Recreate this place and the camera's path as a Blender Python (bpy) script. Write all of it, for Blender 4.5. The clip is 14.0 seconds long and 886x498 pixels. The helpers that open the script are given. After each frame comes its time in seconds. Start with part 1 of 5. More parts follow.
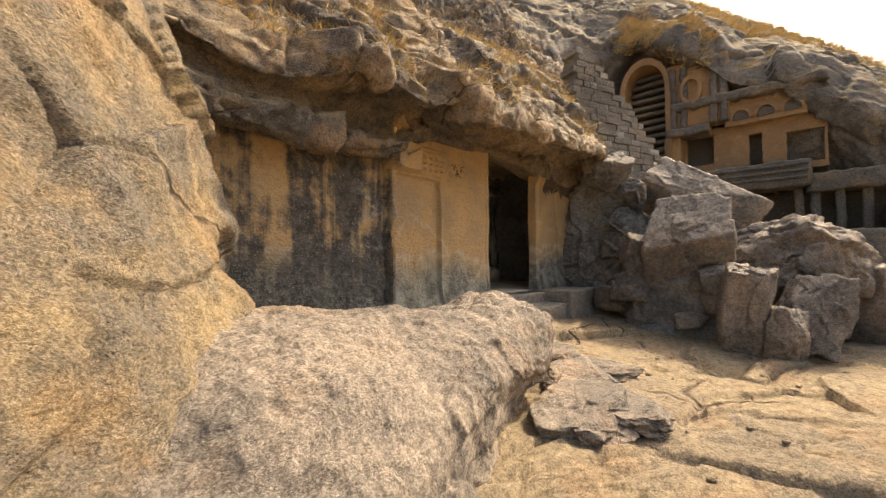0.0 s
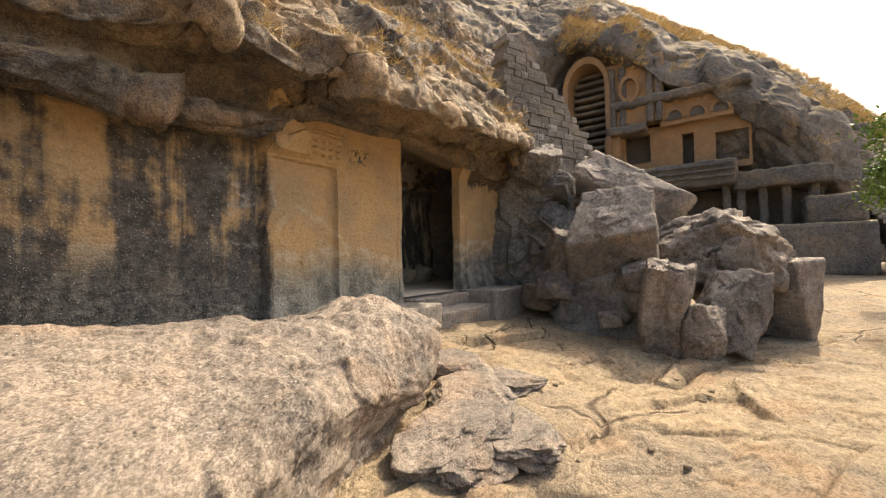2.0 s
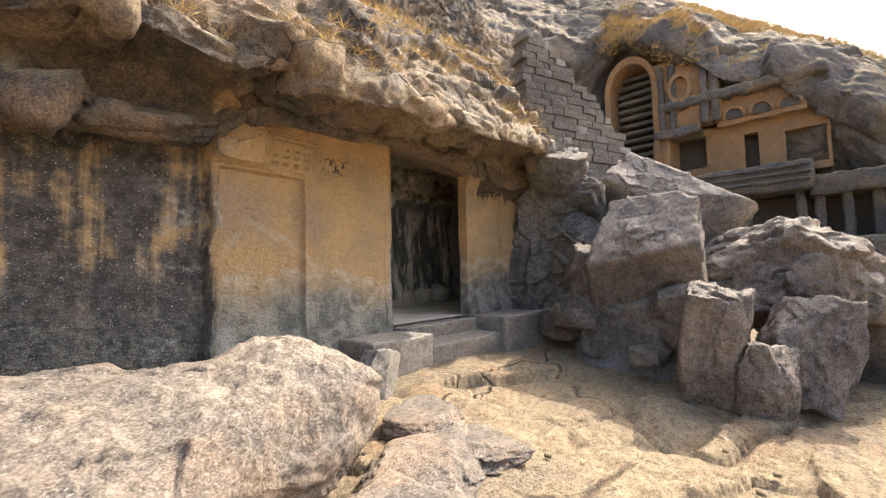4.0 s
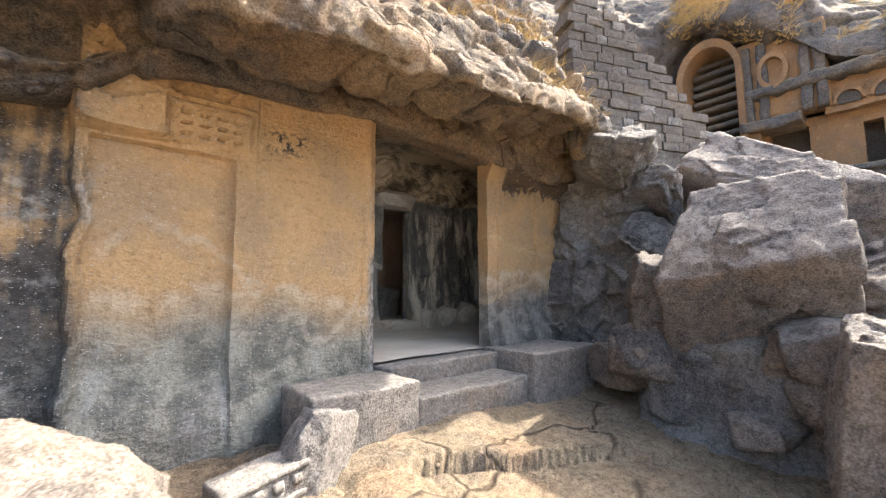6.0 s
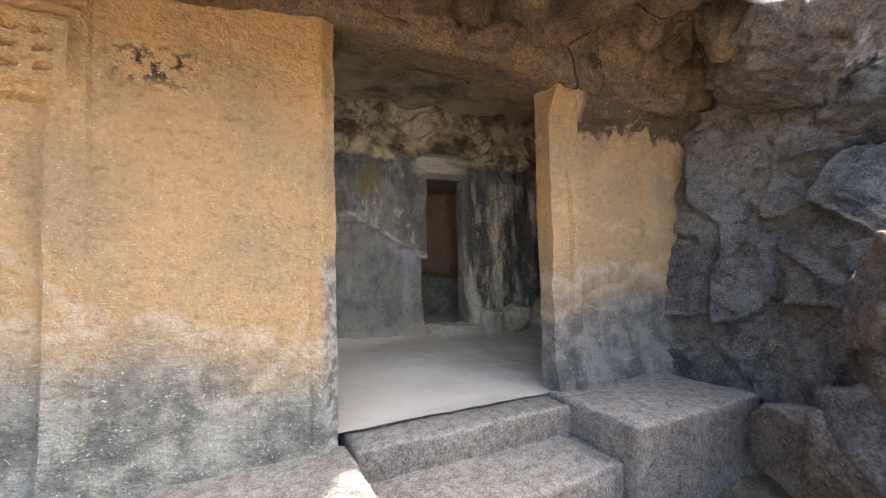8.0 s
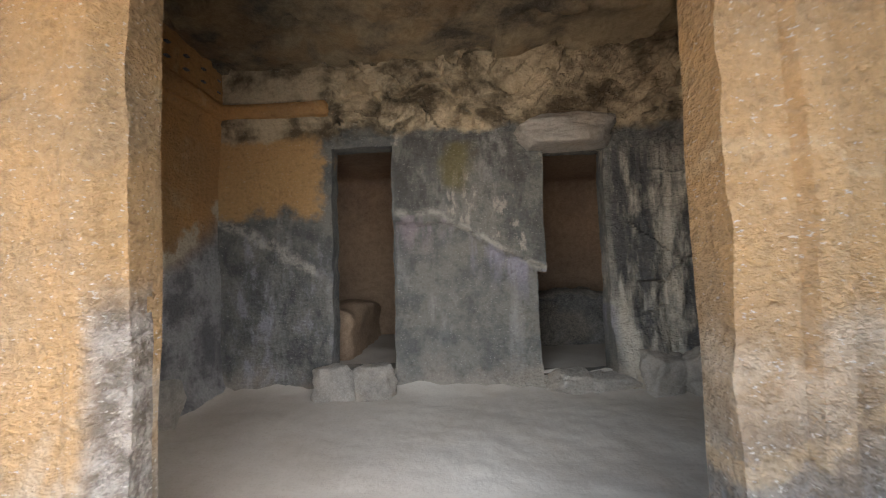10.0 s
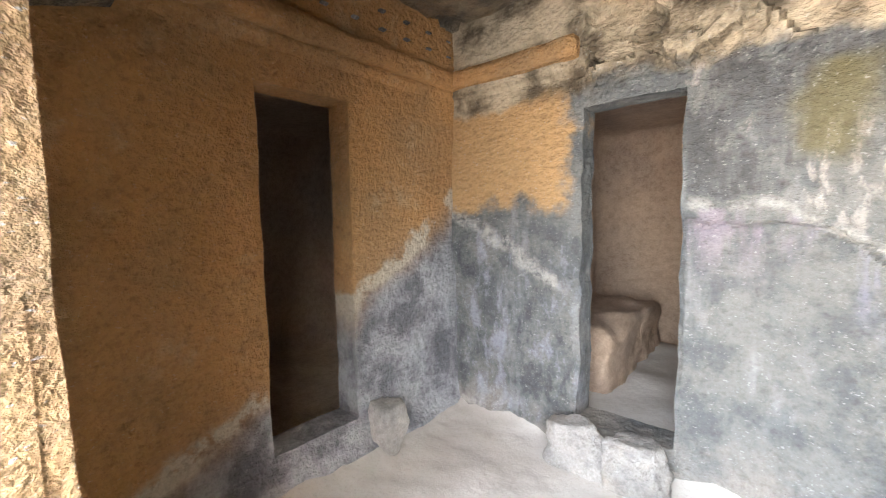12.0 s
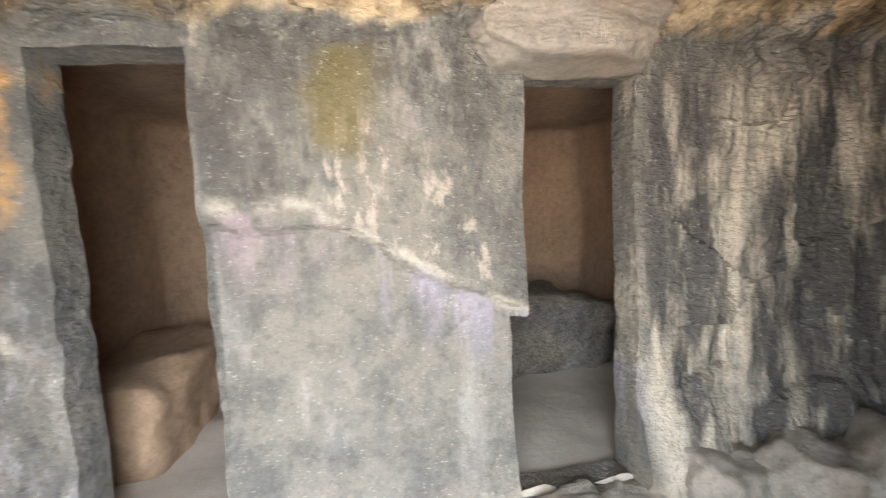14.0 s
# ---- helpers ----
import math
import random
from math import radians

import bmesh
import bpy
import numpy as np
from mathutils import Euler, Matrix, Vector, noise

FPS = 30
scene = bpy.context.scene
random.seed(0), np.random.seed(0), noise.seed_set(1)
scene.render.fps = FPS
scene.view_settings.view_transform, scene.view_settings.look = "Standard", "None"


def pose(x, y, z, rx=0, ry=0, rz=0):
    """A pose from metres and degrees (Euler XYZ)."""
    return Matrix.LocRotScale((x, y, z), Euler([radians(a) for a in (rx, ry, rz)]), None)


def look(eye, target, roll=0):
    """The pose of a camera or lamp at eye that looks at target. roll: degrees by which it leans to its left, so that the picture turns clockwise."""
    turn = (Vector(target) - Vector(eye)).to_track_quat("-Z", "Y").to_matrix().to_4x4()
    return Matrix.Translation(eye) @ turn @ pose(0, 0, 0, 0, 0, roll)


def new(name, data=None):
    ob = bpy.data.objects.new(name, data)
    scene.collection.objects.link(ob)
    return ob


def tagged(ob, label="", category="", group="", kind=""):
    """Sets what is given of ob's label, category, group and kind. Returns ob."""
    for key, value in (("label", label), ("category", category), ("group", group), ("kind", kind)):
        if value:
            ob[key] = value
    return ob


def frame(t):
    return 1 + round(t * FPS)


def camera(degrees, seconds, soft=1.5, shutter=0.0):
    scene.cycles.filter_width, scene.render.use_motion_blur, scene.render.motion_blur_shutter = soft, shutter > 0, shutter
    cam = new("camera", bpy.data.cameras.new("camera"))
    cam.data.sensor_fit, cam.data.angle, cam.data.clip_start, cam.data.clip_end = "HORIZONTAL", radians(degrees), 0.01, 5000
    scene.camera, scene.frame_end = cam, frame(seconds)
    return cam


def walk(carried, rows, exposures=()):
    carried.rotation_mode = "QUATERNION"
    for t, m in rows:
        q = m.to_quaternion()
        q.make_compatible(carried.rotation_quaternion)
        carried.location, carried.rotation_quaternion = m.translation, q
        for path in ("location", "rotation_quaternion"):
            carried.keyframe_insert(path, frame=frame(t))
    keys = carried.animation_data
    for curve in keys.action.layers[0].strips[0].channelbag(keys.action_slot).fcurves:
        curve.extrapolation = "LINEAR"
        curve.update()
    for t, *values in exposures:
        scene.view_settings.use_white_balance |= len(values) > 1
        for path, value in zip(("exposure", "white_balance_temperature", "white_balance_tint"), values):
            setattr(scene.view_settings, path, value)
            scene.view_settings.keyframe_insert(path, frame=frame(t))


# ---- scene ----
cam = camera(95.8, 14.0, soft=1.1, shutter=0.2)
PATH = [
    (0, (-6.224, -4.226, 0.688), (-4.716, -2.914, 0.743), -0.7),
    (0.5, (-6.059, -4.23, 0.665), (-4.437, -3.061, 0.66), -1.0),
    (1, (-5.796, -4.348, 0.651), (-4.116, -3.262, 0.63), -0.9),
    (1.5, (-5.521, -4.42, 0.655), (-3.842, -3.333, 0.649), -1.0),
    (2, (-5.14, -4.422, 0.665), (-3.506, -3.27, 0.71), -1.3),
    (2.5, (-4.813, -4.563, 0.666), (-3.25, -3.319, 0.75), -1.9),
    (3, (-4.492, -4.611, 0.662), (-2.972, -3.316, 0.77), -2.1),
    (3.5, (-4.161, -4.54, 0.731), (-2.666, -3.217, 0.856), -1.9),
    (3.7, (-4.062, -4.522, 0.749), (-2.567, -3.198, 0.87), -1.6),
    (5.8, (-2.43, -3.979, 0.789), (-1.137, -2.464, 0.974), -0.5),
    (6, (-2.221, -3.814, 0.812), (-0.948, -2.284, 1.002), -0.4),
    (6.5, (-1.827, -3.441, 0.902), (-0.592, -1.881, 1.103), -0.7),
    (7, (-1.37, -3.197, 0.927), (-0.238, -1.559, 1.103), -1.2),
    (7.5, (-0.934, -2.905, 0.953), (0.087, -1.189, 1.077), -1.0),
    (7.7, (-0.752, -2.781, 1.018), (0.205, -1.027, 1.118), -1.2),
    (9.8, (0.914, -1.31, 1.163), (0.948, 0.986, 1.282), -1.4),
    (10, (1.0, -1.13, 1.188), (0.908, 1.164, 1.318), -1.8),
    (10.5, (1.128, -0.69, 1.272), (0.719, 1.573, 1.291), -2.1),
    (11, (1.026, -0.185, 1.646), (0.294, 1.992, 1.54), -2.4),
    (11.5, (0.943, -0.027, 1.731), (-0.218, 1.952, 1.579), -2.0),
    (12, (0.853, 0.11, 1.761), (-0.659, 1.833, 1.572), -0.9),
    (12.5, (0.65, 0.372, 1.78), (-0.931, 2.018, 1.497), -0.3),
    (13, (0.757, 0.696, 2.048), (-0.282, 2.695, 1.582), -0.9),
    (13.5, (0.929, 0.896, 1.908), (0.531, 3.142, 1.611), -1.5),
    (14, (1.153, 0.982, 1.73), (1.483, 3.248, 1.523), -2.9),
]
walk(cam, [(t, look(e, a, r)) for t, e, a, r in PATH],
     exposures=[(0, 1.42, 7750, 10), (3.5, 1.8, 6700, 10), (6, 2.45, 6100, 10), (7.7, 2.87, 6100, 10), (9.8, 3.0, 6400, 10), (10.5, 4.1, 6200, 10),
                (11.2, 4.95, 6150, 10), (12, 5.2, 5900, 10), (12.7, 5.25, 6050, 10), (13.5, 4.95, 6200, 10), (14, 5.05, 6500, 10)])

# ---- light ----
SUN_DIR = Vector((0.95, -0.22, 1.0)).normalized()
world = bpy.data.worlds.new("sky")
scene.world = world
world.use_nodes = True
wn = world.node_tree
sky = wn.nodes.new("ShaderNodeTexSky")
sky.sky_type = "NISHITA"
sky.sun_disc = False
sky.sun_elevation = math.asin(SUN_DIR.z)
sky.sun_rotation = math.atan2(SUN_DIR.x, SUN_DIR.y)
sky.dust_density = 6.0
sky.air_density = 1.0
sky.ozone_density = 1.5
wn.nodes["Background"].inputs[1].default_value = 0.15
wn.links.new(sky.outputs[0], wn.nodes["Background"].inputs[0])
sl = bpy.data.lights.new("sun", "SUN")
sl.energy, sl.angle, sl.color = 2.2, radians(0.8), (1.0, 0.93, 0.82)
so = new("sun", sl)
so.matrix_world = look(SUN_DIR * 50, (0, 0, 0))
# the sky's light through the doorway
dl = bpy.data.lights.new("doorway_sky", "AREA")
dl.shape, dl.size, dl.size_y, dl.energy, dl.color = "RECTANGLE", 1.6, 2.5, 3.2, (0.92, 0.96, 1.0)
dl.spread = radians(120)
new("doorway_sky", dl).matrix_world = look((0.87, 0.16, 1.35), (0.87, 2.0, 1.1))


# ---- noise on arrays ----
def hash3(i, j, k, s=0):
    h = (i * 374761393 + j * 668265263 + k * 2147483647 + s * 974634777) & 0xFFFFFFFF
    h = ((h ^ (h >> 13)) * 1274126177) & 0xFFFFFFFF
    h = ((h ^ (h >> 16)) * 2246822519) & 0xFFFFFFFF
    return ((h ^ (h >> 15)) & 0xFFFFFF) / float(0xFFFFFF)


def vnoise(p, s=0):
    q = np.floor(p).astype(np.int64)
    f = p - q
    f = f * f * (3 - 2 * f)
    out = 0
    for a in (0, 1):
        wa = f[:, 0] if a else 1 - f[:, 0]
        for b in (0, 1):
            wb = f[:, 1] if b else 1 - f[:, 1]
            for c in (0, 1):
                wc = f[:, 2] if c else 1 - f[:, 2]
                out = out + wa * wb * wc * hash3(q[:, 0] + a, q[:, 1] + b, q[:, 2] + c, s)
    return out * 2 - 1


def fbm(p, octaves=4, s=0, gain=0.5):
    out, amp = 0, 1.0
    for o in range(octaves):
        out = out + amp * vnoise(p * 2.03 ** o + 17.3 * o, s + o)
        amp *= gain
    return out


def ridged(p, octaves=3, s=0):
    out, amp = 0, 1.0
    for o in range(octaves):
        out = out + amp * (1 - 2 * np.abs(vnoise(p * 2.1 ** o + 9.1 * o, s + o)))
        amp *= 0.5
    return out


def chunks(p, s=0):
    """Broken-rock relief: tilted facets, one to each cell of a jittered lattice; with the gap to the next cell."""
    q = np.floor(p).astype(np.int64)
    best = np.full(len(p), 9.0)
    second = np.full(len(p), 9.0)
    val = np.zeros(len(p))
    for a in (-1, 0, 1):
        for b in (-1, 0, 1):
            for c in (-1, 0, 1):
                i, j, k = q[:, 0] + a, q[:, 1] + b, q[:, 2] + c
                cen = np.stack([i + hash3(i, j, k, s + 1), j + hash3(i, j, k, s + 2), k + hash3(i, j, k, s + 3)], 1)
                v = p - cen
                d = np.sqrt((v * v).sum(1))
                tilt = np.stack([hash3(i, j, k, s + 4), hash3(i, j, k, s + 5), hash3(i, j, k, s + 6)], 1) * 2 - 1
                h = (v * tilt).sum(1) + hash3(i, j, k, s + 7) - 0.5
                near = d < best
                second = np.where(near, best, np.minimum(second, d))
                val = np.where(near, h, val)
                best = np.where(near, d, best)
    return val, second - best


# ---- mesh helpers ----
def mesh_from(name, v, f, mat, smooth=True):
    me = bpy.data.meshes.new(name)
    me.from_pydata(np.asarray(v, float).tolist(), [], np.asarray(f).tolist() if not isinstance(f, list) else f)
    me.materials.append(mat)
    if smooth:
        me.polygons.foreach_set("use_smooth", [True] * len(me.polygons))
    me.update()
    return me


def grid_faces(n, m):
    i, j = np.meshgrid(np.arange(n - 1), np.arange(m - 1), indexing="ij")
    a = (i * m + j).ravel()
    return np.stack([a, a + m, a + m + 1, a + 1], 1)


def normals(v, n, m):
    g = v.reshape(n, m, 3)
    nn = np.cross(np.gradient(g, axis=0), np.gradient(g, axis=1)).reshape(-1, 3)
    return nn / (np.linalg.norm(nn, axis=1, keepdims=True) + 1e-9)


def spline(keys, vals, x):
    """Smooth curve through vals at keys (Catmull-Rom)."""
    keys, vals = np.asarray(keys, float), np.asarray(vals, float)
    flat = vals.reshape(len(keys), -1)
    slope = np.gradient(flat, keys, axis=0)
    i = np.clip(np.searchsorted(keys, x) - 1, 0, len(keys) - 2)
    h = (keys[i + 1] - keys[i])[:, None]
    t = ((x - keys[i])[:, None] / h)
    a, b, sa, sb = flat[i], flat[i + 1], slope[i] * h * 0.7, slope[i + 1] * h * 0.7
    r = (2 * t**3 - 3 * t**2 + 1) * a + (t**3 - 2 * t**2 + t) * sa + (3 * t**2 - 2 * t**3) * b + (t**3 - t**2) * sb
    return r.reshape((len(x),) + vals.shape[1:])


def loft(name, stations, nu, nv, mat, relief, flip=False):
    """A rock skin swept through profiles: stations are (x, [(y, z), ...]); relief gives the push along the normal."""
    xs = [s[0] for s in stations]
    prof = np.array([s[1] for s in stations], float)
    x = np.linspace(xs[0], xs[-1], nu)
    p = spline(xs, prof, x)
    m = prof.shape[1]
    seg = np.linalg.norm(np.diff(prof, axis=1), axis=2).mean(0)
    key = np.concatenate([[0], np.cumsum(np.minimum(seg, 2.5))])
    t = np.linspace(0, key[-1], nv)
    q = spline(key, p.transpose(1, 0, 2), t)
    v = np.concatenate([np.broadcast_to(x[None, :, None], (nv, nu, 1)), q], 2).transpose(1, 0, 2).reshape(-1, 3)
    nrm = normals(v, nu, nv) * (-1 if flip else 1)
    v = v + nrm * relief(v)[:, None]
    f = grid_faces(nu, nv)
    return new(name, mesh_from(name, v, f[:, ::-1] if flip else f, mat))


def part(name, bm, material, parent, label="", smooth=False):
    me = bpy.data.meshes.new(name)
    bm.normal_update()
    bm.to_mesh(me)
    bm.free()
    me.materials.append(material)
    if smooth:
        me.polygons.foreach_set("use_smooth", [True] * len(me.polygons))
    ob = new(name, me)
    ob.parent = parent
    if label:
        tagged(ob, label)
    return ob


def empty(name, label, category, kind="", group="", at=(0, 0, 0)):
    ob = new(name)
    ob.location = at
    return tagged(ob, label, category, group, kind)


def rough_box(lo, hi, step=0.08, amp=0.012, s=0, bevel=0.03, freq=3.0):
    """A hewn block: a box with divided faces, rounded edges and an uneven skin."""
    lo, hi = Vector(lo), Vector(hi)
    bm = bmesh.new()
    size = hi - lo
    n = [max(2, min(40, int(round(c / step)))) for c in size]
    seen = {}

    def vert(i, j, k):
        key = (i, j, k)
        if key not in seen:
            seen[key] = bm.verts.new((i / n[0], j / n[1], k / n[2]))
        return seen[key]
    for ax in range(3):
        b, c = (ax + 1) % 3, (ax + 2) % 3
        for side in (0, n[ax]):
            for u in range(n[b]):
                for w in range(n[c]):
                    quad = []
                    for du, dw in ((0, 0), (1, 0), (1, 1), (0, 1)):
                        idx = [0, 0, 0]
                        idx[ax], idx[b], idx[c] = side, u + du, w + dw
                        quad.append(vert(*idx))
                    bm.faces.new(quad if side else quad[::-1])
    co = np.array([v.co[:] for v in bm.verts]) * np.array(size) + np.array(lo)
    cen = np.array((lo + hi) / 2)
    half = np.array(size) / 2
    d = co - cen
    inner = np.clip(d, -(half - bevel), half - bevel)
    off = d - inner
    ln = np.linalg.norm(off, axis=1, keepdims=True)
    co = cen + inner + np.where(ln > 1e-6, off / np.maximum(ln, 1e-6) * np.minimum(ln, bevel), 0)
    push = amp * np.stack([fbm(co * freq + 3 * a, 4, s + 7 * a) for a in range(3)], 1)
    co = co + push
    for v, c in zip(bm.verts, co):
        v.co = c
    return bm


def boulder_mesh(name, planes, mat, sub=5, amp=0.05, s=0, freq=2.0, chunk=0.0, soft=110.0):
    """An angular stone: the space within planes (unit normal, distance), edges worn round, skin broken."""
    bm = bmesh.new()
    bmesh.ops.create_icosphere(bm, subdivisions=sub, radius=1.0)
    d = np.array([v.co[:] for v in bm.verts])
    f = [[v.index for v in fc.verts] for fc in bm.faces]
    bm.free()
    inv = np.zeros(len(d))
    for nx, ny, nz, r in planes:
        nv = np.array((nx, ny, nz), float)
        nv /= np.linalg.norm(nv)
        inv += np.maximum((d @ nv) / r, 0.0) ** soft
    v = d * (inv ** (-1 / soft))[:, None]
    h = amp * fbm(v * freq + s * 3.7, 5, s)
    if chunk:
        c, g = chunks(v * freq * 0.8 + s, s)
        c2, g2 = chunks(v * freq * 2.3 + s, s + 20)
        h = h + chunk * c + 0.45 * chunk * c2 - chunk * 0.12 * np.exp(-(g / 0.05) ** 2)
    v = v + d * h[:, None]
    return mesh_from(name, v, f, mat)


# ---- materials ----
def material(name):
    m = bpy.data.materials.new(name)
    m.use_nodes = True
    return m, m.node_tree.nodes, m.node_tree.links, m.node_tree.nodes["Principled BSDF"]


class Nodes:
    def __init__(self, m):
        self.t = m.node_tree
        self.n, self.l = self.t.nodes, self.t.links
        self.co = self.n.new("ShaderNodeNewGeometry").outputs["Position"]

    def put(self, sock, v):
        if hasattr(v, "links"):
            self.l.new(v, sock)
        elif isinstance(v, (tuple, list)):
            sock.default_value = (*v, 1.0) if len(v) == 3 and len(sock.default_value) == 4 else v
        else:
            sock.default_value = v

    def noise(self, scale, detail=4.0, rough=0.55, stretch=None, shift=0.0):
        n = self.n.new("ShaderNodeTexNoise")
        n.inputs["Scale"].default_value, n.inputs["Detail"].default_value, n.inputs["Roughness"].default_value = scale, detail, rough
        mp = self.n.new("ShaderNodeMapping")
        mp.inputs["Scale"].default_value = stretch or (1, 1, 1)
        mp.inputs["Location"].default_value = (shift, shift * 0.7, shift * 1.3)
        self.l.new(self.co, mp.inputs[0])
        self.l.new(mp.outputs[0], n.inputs["Vector"])
        return n.outputs["Fac"]

    def voronoi(self, scale, feature="DISTANCE_TO_EDGE", stretch=None, warp=0.0):
        n = self.n.new("ShaderNodeTexVoronoi")
        n.feature = feature
        n.inputs["Scale"].default_value = scale
        mp = self.n.new("ShaderNodeMapping")
        mp.inputs["Scale"].default_value = stretch or (1, 1, 1)
        self.l.new(self.co, mp.inputs[0])
        v = mp.outputs[0]
        if warp:
            nn = self.n.new("ShaderNodeTexNoise")
            nn.inputs["Scale"].default_value = scale * 1.7
            self.l.new(self.co, nn.inputs["Vector"])
            sc = self.n.new("ShaderNodeVectorMath")
            sc.operation = "MULTIPLY_ADD"
            self.l.new(nn.outputs["Color"], sc.inputs[0])
            sc.inputs[1].default_value = (warp,) * 3
            self.l.new(v, sc.inputs[2])
            v = sc.outputs[0]
        self.l.new(v, n.inputs["Vector"])
        return n.outputs["Distance"]

    def math(self, op, a, b=0.0, c=0.0, clamp=False):
        n = self.n.new("ShaderNodeMath")
        n.operation, n.use_clamp = op, clamp
        for s, v in zip(n.inputs, (a, b, c)):
            self.put(s, v)
        return n.outputs[0]

    def ramp(self, v, lo, hi):
        n = self.n.new("ShaderNodeMapRange")
        n.interpolation_type = "SMOOTHSTEP"
        for s, x in zip(n.inputs, (v, lo, hi, 0.0, 1.0)):
            self.put(s, x)
        return n.outputs[0]

    def mix(self, f, a, b):
        n = self.n.new("ShaderNodeMix")
        n.data_type = "RGBA"
        self.put(n.inputs[0], f)
        self.put(n.inputs[6], a)
        self.put(n.inputs[7], b)
        return n.outputs[2]

    def axis(self, i):
        n = self.n.new("ShaderNodeSeparateXYZ")
        self.l.new(self.co, n.inputs[0])
        return n.outputs[i]

    def facing(self):
        n = self.n.new("ShaderNodeSeparateXYZ")
        g = self.n.new("ShaderNodeNewGeometry")
        self.l.new(g.outputs["Normal"], n.inputs[0])
        return n.outputs[2]

    def bump(self, h, strength=0.6, dist=0.02, then=None):
        n = self.n.new("ShaderNodeBump")
        n.inputs["Strength"].default_value, n.inputs["Distance"].default_value = strength, dist
        self.put(n.inputs["Height"], h)
        if then:
            self.l.new(then, n.inputs["Normal"])
        return n.outputs[0]

    def end(self, m, col, rough=0.9, bump=None):
        b = self.n["Principled BSDF"]
        self.put(b.inputs["Base Color"], col)
        self.put(b.inputs["Roughness"], rough)
        b.inputs["Specular IOR Level"].default_value = 0.25
        if bump:
            self.l.new(bump, b.inputs["Normal"])
        return m


def rock_mat(name, light, dark, tint, flecks=0.5, tops=None, scale=1.0, darkness=0.5, streak=0.5, tint_amt=0.5, bump=0.8, crack=0.0, grain=1.0):
    """Weathered basalt: two tones in patches, water streaks, a warm stain, pale flecks, pitted skin."""
    m = material(name)[0]
    k = Nodes(m)
    big = k.noise(0.55 * scale, 5, 0.6)
    mid = k.noise(3.1 * scale, 6, 0.65, shift=4.0)
    fine = k.noise(62 * scale, 5, 0.75, shift=8.0)
    run = k.noise(1.6 * scale, 4, 0.6, stretch=(2.0, 2.0, 0.22), shift=2.0)
    dk = k.math("ADD", k.math("MULTIPLY", big, 0.55), k.math("ADD", k.math("MULTIPLY", mid, 0.45 - 0.2 * streak), k.math("MULTIPLY", run, 0.2 * streak)))
    lo = 0.68 - darkness * 0.36
    col = k.mix(k.ramp(dk, lo - 0.09, lo + 0.09), light, dark)
    col = k.mix(k.math("MULTIPLY", k.ramp(k.noise(1.3 * scale, 5, 0.6, shift=13.0), 0.5, 0.64), tint_amt), col, tint)
    # faces turned upward take a paler colour, their sunlit look included
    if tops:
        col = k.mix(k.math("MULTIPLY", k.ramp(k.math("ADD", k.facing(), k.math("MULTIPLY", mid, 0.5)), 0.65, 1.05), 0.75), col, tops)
    grit = k.noise(15 * scale, 8, 0.78, shift=51.0)
    col = k.mix(k.ramp(grit, 0.38, 0.58), k.mix(0.5 * grain, col, (0.03, 0.025, 0.02)), k.mix(0.10, col, (0.6, 0.52, 0.42)))
    col = k.mix(k.ramp(fine, 0.38, 0.64), k.mix(0.42 * grain, col, (0.03, 0.025, 0.02)), k.mix(0.2 * grain, col, (0.6, 0.52, 0.42)))
    pit = k.ramp(k.voronoi(26 * scale, "F1"), 0.10, 0.26)
    col = k.mix(k.math("MAXIMUM", pit, k.ramp(mid, 0.62, 0.5)), k.mix(0.6 * grain, col, (0.03, 0.025, 0.02)), col)
    fl = k.ramp(k.noise(70 * scale, 2, 0.5, stretch=(1, 1, 1.4), shift=21.0), 0.66, 0.74)
    col = k.mix(k.math("MULTIPLY", k.math("MULTIPLY", fl, k.ramp(mid, 0.4, 0.6)), flecks), col, (0.55, 0.52, 0.46))
    h = k.math("ADD", k.math("MULTIPLY", mid, 0.6), k.math("MULTIPLY", fine, 0.35))
    h = k.math("ADD", h, k.math("ADD", k.math("MULTIPLY", grit, 0.7), k.math("MULTIPLY", pit, 0.12)))
    if crack:
        e = k.math("MAXIMUM", k.ramp(k.voronoi(crack, warp=0.9, stretch=(0.6, 1.0, 1.0)), 0.0, 0.014), k.ramp(k.noise(0.7, 3, 0.5, shift=40.0), 0.46, 0.56))
        col = k.mix(e, k.mix(0.7, col, (0.05, 0.03, 0.02)), col)
        h = k.math("ADD", h, k.math("MULTIPLY", e, 0.6))
    return k.end(m, col, 0.92, k.bump(h, min(1.0, bump), 0.08))


TAN, OCHRE = (0.52, 0.36, 0.19), (0.55, 0.31, 0.11)
GREY, SOOT = (0.17, 0.155, 0.14), (0.045, 0.045, 0.047)
M_GROUND = rock_mat("trodden_rock", (0.58, 0.42, 0.23), (0.36, 0.27, 0.17), (0.54, 0.30, 0.13), flecks=0.15, darkness=0.46, streak=0, bump=1.0, crack=0.45)
M_SLOPE = rock_mat("ochre_slope_rock", (0.62, 0.43, 0.20), (0.20, 0.165, 0.125), (0.58, 0.33, 0.12), flecks=0.5, darkness=0.54, streak=1.0, bump=1.0, crack=0.42)
M_WHALE = rock_mat("grey_brown_rock", (0.40, 0.315, 0.235), (0.15, 0.125, 0.105), (0.40, 0.24, 0.13), flecks=0.9, darkness=0.5, streak=0.2, bump=0.75)
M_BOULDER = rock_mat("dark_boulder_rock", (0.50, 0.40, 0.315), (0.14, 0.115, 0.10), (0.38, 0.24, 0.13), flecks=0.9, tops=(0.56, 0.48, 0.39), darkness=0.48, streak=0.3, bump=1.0)
